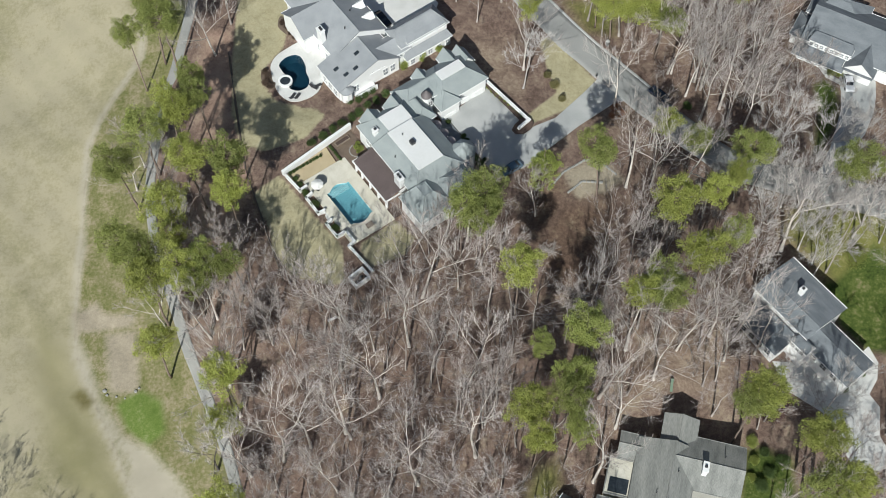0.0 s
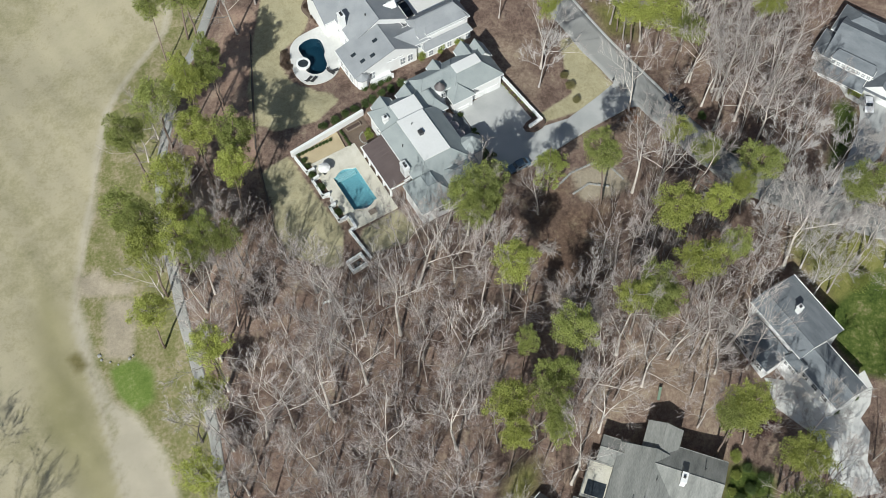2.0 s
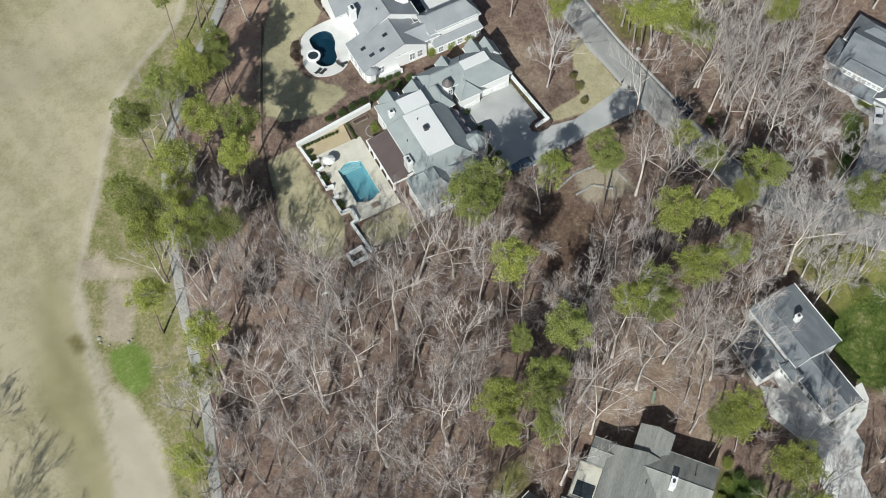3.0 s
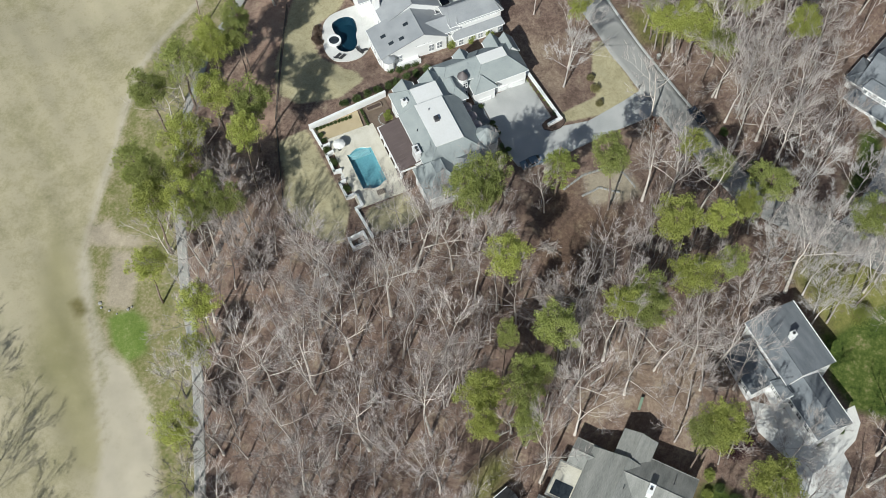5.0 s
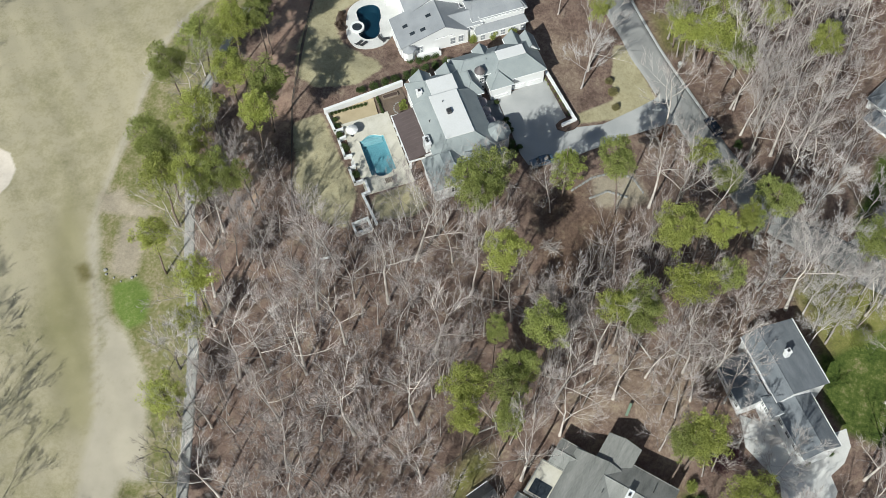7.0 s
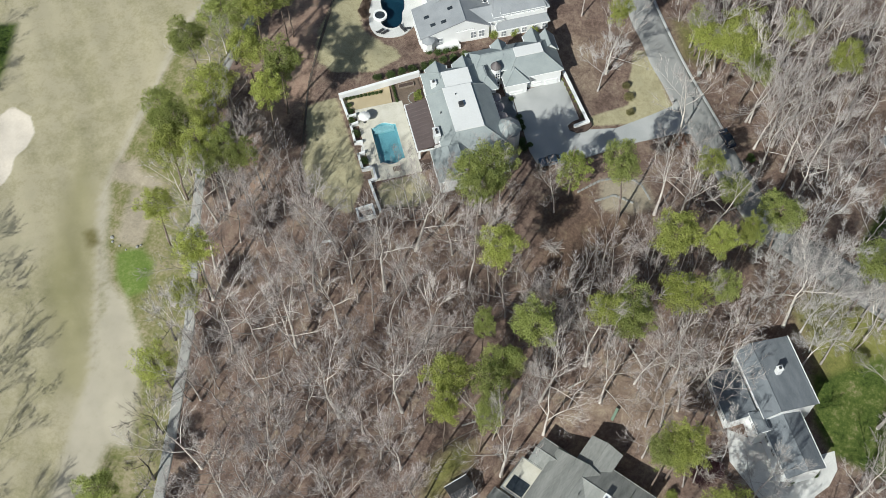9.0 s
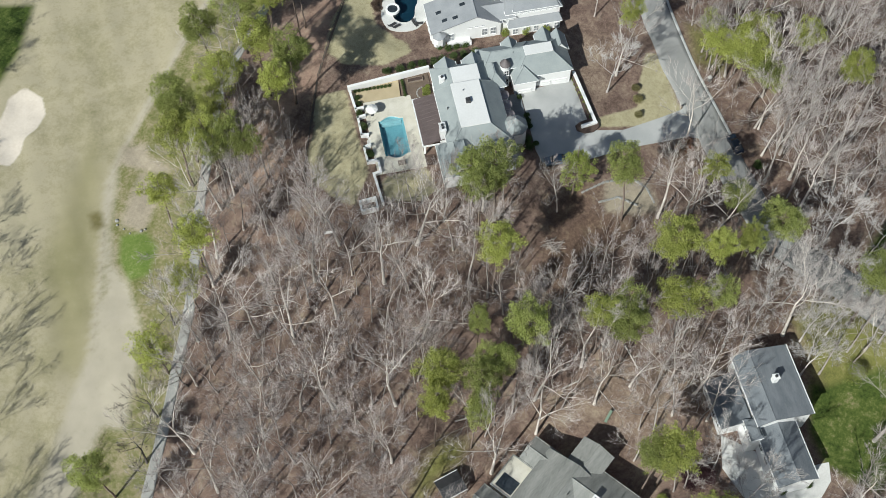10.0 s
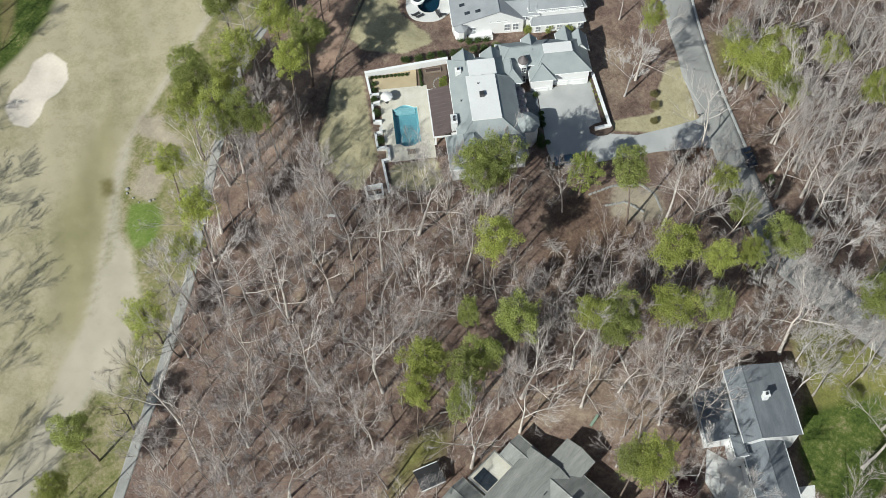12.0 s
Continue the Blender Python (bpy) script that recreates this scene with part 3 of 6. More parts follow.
def ribbon(name, pts, width, mat, lift, label, category, thick=0.12):
    """A strip of paving laid over the land, with real thickness."""
    pts = [Vector((*p, 0)) for p in pts]
    out = []
    for i in range(len(pts) - 1):
        p0, p1, p2, p3 = pts[max(i - 1, 0)], pts[i], pts[i + 1], pts[min(i + 2, len(pts) - 1)]
        k = max(2, int((p2 - p1).length / 1.5))
        for j in range(k):
            t = j / k
            out.append(.5 * ((2 * p1) + (p2 - p0) * t + (2 * p0 - 5 * p1 + 4 * p2 - p3) * t * t + (3 * p1 - p0 - 3 * p2 + p3) * t ** 3))
    out.append(pts[-1])
    vs, fs, nx = [], [], 6
    for i, p in enumerate(out):
        d = (out[min(i + 1, len(out) - 1)] - out[max(i - 1, 0)]).normalized()
        s = Vector((d.y, -d.x, 0))
        row = [p + s * width * (k / nx - .5) * (1 + .04 * math.sin(i * .9)) for k in range(nx + 1)]
        zs = [gz(q.x, q.y) + lift for q in row]
        vs += [(row[0].x, row[0].y, zs[0] - thick - lift)] + [(q.x, q.y, z) for q, z in zip(row, zs)] + [(row[-1].x, row[-1].y, zs[-1] - thick - lift)]
    w = nx + 3
    for i in range(len(out) - 1):
        fs += [(i * w + k, i * w + k + 1, (i + 1) * w + k + 1, (i + 1) * w + k) for k in range(w - 1)]
    return tagged(new(name, mesh_of(name, vs, fs, mat, True)), label, category, kind="structure")


def slab(name, outline, mat, z, thick, label, category, holes=(), kind="structure", parent=None, drape=None):
    """A flat or draped slab with an outline and holes."""
    bm = bmesh.new()
    edges = []
    for ring in (outline, *holes):
        vs = [bm.verts.new((x, y, 0)) for x, y in ring]
        edges += [bm.edges.new((vs[i], vs[(i + 1) % len(vs)])) for i in range(len(vs))]
    bmesh.ops.triangle_fill(bm, use_beauty=True, edges=edges)
    if drape is not None:
        bmesh.ops.subdivide_edges(bm, edges=bm.edges, cuts=5, use_grid_fill=True)
        bmesh.ops.triangulate(bm, faces=bm.faces)
    top = list(bm.faces)
    ext = bmesh.ops.extrude_face_region(bm, geom=top)
    low = {v for v in ext["geom"] if isinstance(v, bmesh.types.BMVert)}
    for v in bm.verts:
        base = (gz(v.co.x, v.co.y) + drape) if drape is not None else z
        v.co.z = base - (thick if v in low else 0)
    ob = part(name, bm, mat, parent)
    return tagged(ob, label, category, kind=kind)


build_ground()
ribbon("road", ROAD, 6.5, asphalt, .14, "light grey asphalt lane with worn edges", "road")
ribbon("curb_1", [turned((0, 0), p, 0) for p in [(33, 64.2), (40.1, 53.8), (45.9, 45.4), (54.2, 34.5), (61.3, 26.3), (68.5, 18.1)]], .5, concrete, .24, "pale concrete curb beside the lane", "curb")
ribbon("cart_path", CART_PATH, 2.1, path_grey, .12, "grey concrete cart path between trees", "path")
slab("driveway", DRIVE, concrete, 0, .12, "pale concrete motor court and driveway", "driveway", drape=.13)
slab("driveway_2", DRIVES[0], pale_concrete, 0, .12, "pale concrete driveway dappled by tree shade", "driveway", drape=.13)
slab("driveway_3", DRIVES[1], concrete, 0, .12, "grey concrete driveway curving past the lawn", "driveway", drape=.13)


# ---- main house with the pool ----
def lay_pool(parent, outline, z, depth, lining, water_mat, coping_mat, label):
    bm = bmesh.new()
    n = len(outline)
    t = [bm.verts.new((x, y, z)) for x, y in outline]
    cx, cy = sum(p[0] for p in outline) / n, sum(p[1] for p in outline) / n
    lo = [bm.verts.new((cx + (x - cx) * .84, cy + (y - cy) * .84, z - depth)) for x, y in outline]
    for i in range(n):
        bm.faces.new((t[i], t[(i + 1) % n], lo[(i + 1) % n], lo[i]))
    bm.faces.new(lo)
    part("basin", bm, lining, parent)
    bm = bmesh.new()
    bm.faces.new([bm.verts.new((x, y, z - .18)) for x, y in outline])
    part("water", bm, water_mat, parent, label)
    bm = bmesh.new()
    inner = [bm.verts.new((cx + (x - cx) * .985, cy + (y - cy) * .985, z + .05)) for x, y in outline]
    outer = [bm.verts.new((cx + (x - cx) * 1.08, cy + (y - cy) * 1.06, z + .05)) for x, y in outline]
    for i in range(n):
        bm.faces.new((inner[i], inner[(i + 1) % n], outer[(i + 1) % n], outer[i]))
    r = bmesh.ops.extrude_face_region(bm, geom=list(bm.faces))
    for v in r["geom"]:
        if isinstance(v, bmesh.types.BMVert):
            v.co.z -= .12
    part("coping", bm, coping_mat, parent, "pale stone coping")


def roman(u0, v0, u1, v1, bulge=.8, n=9):
    """A pool outline with a bowed end on each short side."""
    w = (u1 - u0) / 2 - .6
    c = (u0 + u1) / 2
    a = [(c - w + 2 * w * k / (n - 1), v1 + bulge * math.sin(math.pi * k / (n - 1))) for k in range(n)]
    b = [(c + w - 2 * w * k / (n - 1), v0 - bulge * math.sin(math.pi * k / (n - 1))) for k in range(n)]
    return [(u0, v1)] + a + [(u1, v1), (u1, v0)] + b + [(u0, v0)]


POOL = roman(-3.0, -12.6, 2.1, -3.9)
pool = thing("swimming_pool", 0, 0, 0, 35, "turquoise swimming pool with bowed ends in pale paving", "swimming pool")
lay_pool(pool, POOL, 0.06, 1.3, plaster, water, paving, "clear turquoise water")
for k, (v0, v1, z1) in enumerate(((-4.35, -3.6, -.32), (-4.9, -4.35, -.6))):
    box("pool_step", (-2.6, v0, -1.1, 1.7, v1, z1), plaster_pale, pool, "pale submerged entry step", .03)
deck = thing("pool_terrace", 0, 0, 0, 35, "pale stone pool terrace round the water", "terrace", kind="structure")
slab("paving", DECK_HOUSE, paving, 0.06, .5, "", "", [POOL], "", deck)


def masonry(name, pts, h, w, label, turn=35, o=(0, 0), z=None, mat=None, cap=.08, category="wall"):
    """A plastered garden wall along a polyline, with a coping stone."""
    ob = thing(name, *o, 0, turn, label, category)
    bm, top = bmesh.new(), bmesh.new()
    for (ax, ay), (bx, by) in zip(pts, pts[1:]):
        ln = math.hypot(bx - ax, by - ay)
        wx, wy = turned(((ax + bx) / 2, (ay + by) / 2), o, turn)
        base = gz(wx, wy) if z is None else z
        m = Matrix.Translation((ax, ay, 0)) @ Matrix.Rotation(math.atan2(by - ay, bx - ax), 4, "Z")
        add_box(bm, -w / 2, -w / 2, base - .6, ln + w / 2, w / 2, base + h, m)
        add_box(top, -w / 2 - .06, -w / 2 - .06, base + h, ln + w / 2 + .06, w / 2 + .06, base + h + cap, m, .02)
    part("masonry", bm, mat or white_paint, ob)
    part("coping", top, mat or white_paint, ob)
    return ob


masonry("garden_wall", [(-7.4, 4.8), (9.3, 6.4)], 1.5, .45, "long white plastered garden wall beside shrubs")
masonry("garden_wall", [(-7.3, 3.9), (-6.9, -.5), (-5.4, -.4)], .9, .35, "low white stepped terrace wall")
masonry("garden_wall", [(-5.4, -2.3), (-6.8, -2.6), (-6.8, -6.9), (-5.5, -7.0)], .8, .35, "low white terrace wall round a shrub")
masonry("garden_wall", [(-5.6, -9.6), (-6.8, -9.8), (-6.7, -13.4), (-4.6, -13.3), (-4.6, -16.2), (-6.0, -16.4), (-5.4, -23.4)], .8, .35, "low white stepped wall along the lawn")
masonry("court_wall", [(38.6, -.4), (39.7, -13.3), (36.9, -13.7)], 1.1, .5, "white wall with a return beside the motor court")
masonry("pool_pump_yard", [(-6.7, -22.0), (-9.8, -22.3), (-9.7, -24.5), (-6.6, -24.3), (-6.7, -22.0)], 1.3, .25, "small white walled yard for pool pumps", category="enclosure")

house = thing("house", 0, 0, 0, 35, "white two-storey house with grey hipped roofs", "house")
walls(house, 9.2, -17.0, 21.2, -3.2, -1.5, 5.3)
hip("roof", house, 9.2, -17.0, 21.2, -3.2, 5.3, 8.3, (12.0, -14.3, 17.5, -4.0), shingle, "grey shingle roof", deck=membrane)
walls(house, 9.4, -4.0, 20.2, 2.6, -1.5, 5.1)
hip("roof", house, 9.4, -4.0, 20.2, 2.6, 5.1, 7.7, (12.8, -3.6, 18.0, .3), shingle, "grey shingle roof", deck=membrane)
for u in (12.3, 17.9):
    gable("dormer_roof", house, u - 1.9, -.5, u + 1.9, 3.4, 5.2, 7.4, "y", shingle)
    walls(house, u - 1.9, 2.0, u + 1.9, 3.4, -1.5, 5.2)
walls(house, 7.0, -22.3, 14.5, -15.5, -2.0, 4.6)
hip("roof", house, 7.0, -22.3, 14.5, -15.5, 4.6, 7.2, (9.8, -19.2, 11.8, -16.5), shingle, "grey shingle roof")
walls(house, 14.0, -20.8, 21.5, -16.0, -2.0, 4.8)
hip("roof", house, 14.0, -20.8, 21.5, -16.0, 4.8, 7.0, (16.0, -18.6, 19.2, -18.2), shingle, "grey shingle roof")


def oct_roof(parent, u, v, r, z0, ze, zt, mat, n=8, half=False):
    bm = bmesh.new()
    ring = [(u + r * math.cos(k * math.tau / n + .39), v + r * math.sin(k * math.tau / n + .39)) for k in range(n)]
    a = [bm.verts.new((u + (x - u) * .88, v + (y - v) * .88, z0)) for x, y in ring]
    b = [bm.verts.new((u + (x - u) * .88, v + (y - v) * .88, ze)) for x, y in ring]
    for i in range(n):
        bm.faces.new((a[i], a[(i + 1) % n], b[(i + 1) % n], b[i]))
    bm.faces.new(b)
    part("bay_wall", bm, white_paint, parent)
    bm = bmesh.new()
    c = [bm.verts.new((x, y, ze)) for x, y in ring]
    d = [bm.verts.new((x, y, ze + .15)) for x, y in ring]
    t = bm.verts.new((u, v, zt))
    for i in range(n):
        bm.faces.new((c[i], c[(i + 1) % n], d[(i + 1) % n], d[i]))
        bm.faces.new((d[i], d[(i + 1) % n], t))
    bm.faces.new(c)
    part("bay_roof", bm, mat, parent)


oct_roof(house, 22.7, -14.2, 2.5, -1.5, 5.4, 8.0, shingle)
for v in (-4.9, -7.3, -9.7):
    oct_roof(house, 22.6, v, 1.15, -1.5, 3.0, 3.6, mauve_roof, 14)
walls(house, 19.8, -3.8, 23.0, 1.5, -1.5, 4.9)
hip("roof", house, 19.8, -3.8, 23.0, 1.5, 4.9, 6.9, (21.3, -2.0, 21.5, .5), shingle)
walls(house, 19.5, .3, 29.5, 5.6, -1.5, 4.9)
hip("roof", house, 19.5, .3, 29.5, 5.6, 4.9, 7.1, (21.5, 2.9, 28.2, 3.1), shingle)
gable("dormer_roof", house, 24.8, 2.6, 27.4, 6.2, 5.0, 6.8, "y", shingle)
# paving beside the bays; the house's shade is put into its dark colour
slab("side_terrace", [turned(p) for p in [(21.2, -12.0), (26.3, -12.0), (26.5, -3.1), (21.2, -3.1)]], shingle_dark, 0, .2, "dark slate-grey side terrace, its colour deepened for the house's shade", "terrace", drape=.2)
# entrance tower with a dark round cap
oct_roof(house, 24.0, .2, 1.1, -1.5, 6.2, 7.9, slate_brown, 14)
window(house, "y-", 24.0, -1.08, 4.2, .8, 1.4)
window(house, "y-", 24.0, -1.08, 1.0, .9, 1.9)
# garage wing
walls(house, 26.0, -1.8, 37.3, 6.3, -2.2, 3.9)
hip("roof", house, 26.0, -1.8, 37.3, 6.3, 3.9, 7.2, (28.4, .9, 33.9, 3.0), shingle, "grey shingle roof", deck=membrane)
walls(house, 25.4, -3.0, 29.8, 1.5, -2.2, 3.8)
hip("roof", house, 25.4, -3.0, 29.8, 1.5, 3.8, 5.8, (27.5, -.9, 27.7, 1.0), shingle)
for u, v, w in ((33.6, 7.6, 1.5), (36.2, 6.6, 1.5)):
    gable("dormer_roof", house, u - w, 3.2, u + w, v, 4.0, 6.4, "y", shingle)
    walls(house, u - w, 5.5, u + w, v, -2.2, 4.0)


def panel_door(parent, u, v, w, h, z0, name="garage_door"):
    bm = bmesh.new()
    add_box(bm, u - w / 2, v - .09, z0, u + w / 2, v + .02, z0 + h)
    ob = part(name, bm, white_paint, parent, "white panelled garage door")
    for k in range(4):
        box("panel", (u - w / 2 + .1, v - .13, z0 + .08 + k * h / 4, u + w / 2 - .1, v - .085, z0 + (k + 1) * h / 4 - .06), white_paint, ob)
    return ob


for u in (31.8, 35.3):
    panel_door(house, u, -1.8, 2.8, 2.3, -1.3)
panel_door(house, 27.6, -3.0, 2.8, 2.3, -1.3)
for v in (-14.5, -11.5, -8.5, -5.5, -.8):
    window(house, "x-", v, 9.2, 3.0)
for u in (10.8, 14.5, 19):
    window(house, "y-", u, -22.3 if u < 14 else -20.8, 2.0)

# covered porch with a brown metal roof
porch = bmesh.new()
vs = [porch.verts.new(p) for p in ((4.5, -13.7, 3.3), (9.7, -13.7, 4.5), (9.7, -2.5, 4.5), (4.5, -2.5, 3.3), (4.5, -13.7, 3.1), (9.7, -13.7, 4.3), (9.7, -2.5, 4.3), (4.5, -2.5, 3.1))]
for q in ((0, 1, 2, 3), (7, 6, 5, 4), (0, 4, 5, 1), (1, 5, 6, 2), (2, 6, 7, 3), (3, 7, 4, 0)):
    porch.faces.new([vs[i] for i in q])
pr = part("porch_roof", porch, brown_metal, house, "dark brown standing-seam porch roof")
for k in range(12):
    v = -13.3 + k * .95
    bm = bmesh.new()
    tube(bm, [(4.5, v, 3.33), (9.65, v, 4.53)], [.016, .016], 4)
    part("seam", bm, brown_metal, pr)
for a in ((4.3, -13.9, 2.95, 4.5, -2.3, 3.35), (4.5, -13.95, 2.95, 9.4, -13.75, 3.3), (4.5, -2.5, 2.95, 9.4, -2.3, 3.3)):
    box("fascia", a, white_paint, house)
for v in (-13.4, -10.6, -7.8, -5.0, -2.9):
    box("column", (4.6, v - .2, 0.05, 5.0, v + .2, 3.0), white_paint, house, bevel=.04)


def chimney(parent, u0, v0, u1, v1, z0, z1, mat=None, pots=2):
    ob = box("chimney", (u0, v0, z0, u1, v1, z1), mat or white_paint, parent, "", .04)
    box("chimney_cap", (u0 - .1, v0 - .1, z1, u1 + .1, v1 + .1, z1 + .15), mat or white_paint, ob, "", .03)
    for k in range(pots):
        c = v0 + (v1 - v0) * (k + 1) / (pots + 1)
        box("flue", ((u0 + u1) / 2 - .22, c - .22, z1 + .15, (u0 + u1) / 2 + .22, c + .22, z1 + .5), dark_metal, ob, "dark flue", .04)
    return ob


chimney(house, 8.0, -13.6, 9.1, -11.6, 2.0, 6.8)
chimney(house, 10.2, -1.8, 11.2, -.9, 4.0, 7.4, None, 1)
bm = bmesh.new()
add_box(bm, 14.0, -9.2, 8.35, 14.9, -8.2, 9.1, bevel=.05)
part("roof_vent", bm, dark_metal, house, "dark roof vent box")

# ---- neighbours ----
H1O = (20, 40)
house_b = thing("house", *H1O, gz(14, 24), 35, "large white house with light grey gabled roofs", "house")
walls(house_b, -24.0, -.5, -11.4, 18, -1, 5.0)
gable("roof", house_b, -24.0, -.5, -11.4, 18, 5.0, 8.9, "y", shingle_blue, "light grey shingle roof")
walls(house_b, -26.4, 7.0, -20.0, 15.4, -1, 4.9)
gable("roof", house_b, -26.4, 7.0, -18.5, 15.4, 4.9, 8.0, "x", shingle_blue, "light grey shingle roof")
walls(house_b, -27.6, -7.8, -13.0, -.2, -1, 4.1)
gable("roof", house_b, -27.6, -7.8, -13.0, -.2, 4.1, 7.4, "y", shingle_blue, "light grey shingle roof", mid=-18.2)
walls(house_b, -16.5, -7.2, -10.0, -2.4, -1, 4.4)
gable("roof", house_b, -16.5, -7.2, -10.0, -2.4, 4.4, 6.4, "x", shingle_blue, "light grey shingle roof")
walls(house_b, -11.6, -7.0, -.2, -1.8, -1, 5.5)
hip("roof", house_b, -11.6, -7.0, -.2, -1.8, 5.5, 8.3, (-11.4, -4.5, -2.2, -4.3), shingle_blue, "light grey shingle roof")
walls(house_b, -10.2, -7.25, -.9, -6.2, 4.8, 6.1)
hip("dormer_roof", house_b, -10.2, -7.25, -.9, -5.6, 6.1, 7.0, (-9.8, -5.6, -1.3, -5.5), shingle_blue, "", .2)
walls(house_b, -11.2, -8.3, -.2, -7.1, -1, 2.4)
hip("pent_roof", house_b, -11.2, -8.3, -.2, -7.1, 2.4, 3.4, (-11.0, -7.2, -.4, -7.1), shingle_blue, "light grey shingled lower roof", .3)
for k in range(7):
    window(house_b, "y-", -9.4 + k * 1.3, -7.25, 5.0, .8, .8, pane=glass_pale)
for k in range(5):
    window(house_b, "y-", -9.9 + k * 2.25, -8.3, .1, 1.0, 1.5, pane=glass_pale)
for u in (-19.6, -18.2, -16.8):
    window(house_b, "y-", u, -7.8, 3.9, .8, 1.2, pane=glass_pale)
for u in (-25.8, -23.6, -16.4, -14.6):
    window(house_b, "y-", u, -7.8, .9, 1.1, 1.9, pane=glass_pale)
for v in (-6.2, -4.2, -2.2):
    window(house_b, "x-", v, -27.6, .9, 1.1, 1.9, pane=glass_pale)
for v in (2.5, 5.5):
    window(house_b, "x-", v, -24.0, .6, 1.3, 2.1, pane=glass_pale)
for v in (3.2, 6.8, 10.4):
    gable("dormer_roof", house_b, -14.4, v - .8, -12.0, v + .8, 6.2, 7.2, "x", white_paint, "white dormer roof", .15)
    walls(house_b, -14.2, v - .8, -12.0, v + .8, 4.6, 6.2, None, "dormer_wall")
chimney(house_b, -24.3, 3.6, -23.2, 5.2, -.5, 8.6)
for u, v in ((-15.9, 5.5), (-14.6, 12.0), (-20.4, 13.4), (-19.3, 2.2), (-16.0, 16.0)):
    bar("roof_vent", (u, v, 8.3 - .59 * abs(u + 17.7)), (u, v, 9.35 - .59 * abs(u + 17.7)), .14, dark_metal, house_b, "dark roof vent pipe", 7)
box("rear_porch", (-24.6, -9.7, .5, -19.6, -7.8, .9), white_paint, house_b)
for u in (-24.5, -22.8, -21.2, -19.7):
    box("porch_post", (u - .1, -9.65, .9, u + .1, -9.45, 2.0), white_paint, house_b)
box("porch_rail", (-24.6, -9.62, 1.85, -19.6, -9.48, 2.0), white_paint, house_b)
box("porch_panel", (-24.5, -9.58, 1.0, -19.7, -9.52, 1.75), white_paint, house_b)
oct_roof(house_b, -26.2, -8.2, 1.5, -1, 3.6, 4.5, shingle_blue)
slab("motor_court", [turned(p, H1O) for p in [(-11.2, -1.2), (-.2, -1.2), (4, 2), (4, 18), (-11.2, 18)]], pale_concrete, 0, .3, "pale concrete court behind the white house", "driveway", drape=.28)

pool_b = thing("swimming_pool", 0, 0, gz(-8, 22) - .02, 0, "dark free-form swimming pool with a round spa", "swimming pool")
lay_pool(pool_b, POOL_DARK, 0.1, 1.8, plaster_dark, water_dark, pale_concrete, "deep blue water")
dk = thing("pool_terrace", 0, 0, gz(-8, 22), 0, "pale paved terrace round a dark pool", "terrace", kind="structure")
slab("paving", POOL_DECK, pale_concrete, 0.1, .4, "", "", [POOL_DARK], "", dk)

house_c = thing("house", 61, -52, gz(62, -58) + .5, -15, "single-storey house with a weathered grey shingle roof", "house")
walls(house_c, .2, -8, 5.6, -.2, -1.5, 4.5, siding)
gable("roof", house_c, .2, -8, 5.6, -.2, 4.5, 5.6, "y", shingle_old, "weathered grey shingle roof", trim=shingle_old, wall=siding)
walls(house_c, -3.4, -24, 6.2, -5.6, -1.5, 4.4, siding)
gable("roof", house_c, -3.4, -24, 6.2, -5.6, 4.4, 6.4, "y", shingle_old, "weathered grey shingle roof streaked with stains", mid=2.4, trim=shingle_old, wall=siding)
walls(house_c, 4.0, -12.2, 14.3, -3.2, -1.5, 4.2, siding)
gable("roof", house_c, 2.6, -12.2, 14.3, -3.2, 4.2, 6.3, "x", shingle_old, "weathered grey shingle roof streaked with stains", mid=-7.8, trim=shingle_old, wall=siding)
walls(house_c, -6.6, -9.4, -.2, -5.1, -1.5, 3.8, siding)
gable("roof", house_c, -6.6, -9.4, -.2, -5.1, 3.8, 4.7, "x", shingle_old, "weathered grey shingle roof", trim=shingle_old, wall=siding)
chimney(house_c, 7.4, -10.0, 8.3, -8.2, 4.0, 7.4, None, 1)
for u, v in ((3.6, -10.5), (.6, -15.0), (11.0, -6.0)):
    bar("roof_vent", (u, v, 4.6), (u, v, 6.5), .09, dark_metal, house_c, "thin dark vent pipe", 6)
box("roof_terrace", (-7.9, -16.2, -1.5, -3.9, -9.9, 3.5), paving, house_c, "pale gravelled flat roof")
for d in ((-8.1, -9.9, 3.2, -3.8, -9.7, 3.65), (-8.1, -16.2, 3.2, -7.9, -9.9, 3.65), (-8.1, -16.4, 3.2, -3.8, -16.2, 3.65), (-3.88, -16.2, 3.5, -3.74, -9.9, 3.9)):
    box("parapet", d, shingle_old, house_c)
box("roof_hatch", (-7.4, -15.9, 3.48, -4.1, -13.2, 3.56), glass, house_c, "dark glazed roof opening")
walls(house_c, -8.6, -22, -3.4, -17.2, -1.5, 3.2, siding)
gable("roof", house_c, -8.6, -22, -3.4, -17.2, 3.2, 4.2, "x", shingle_old, "weathered grey shingle roof", trim=shingle_old, wall=siding)

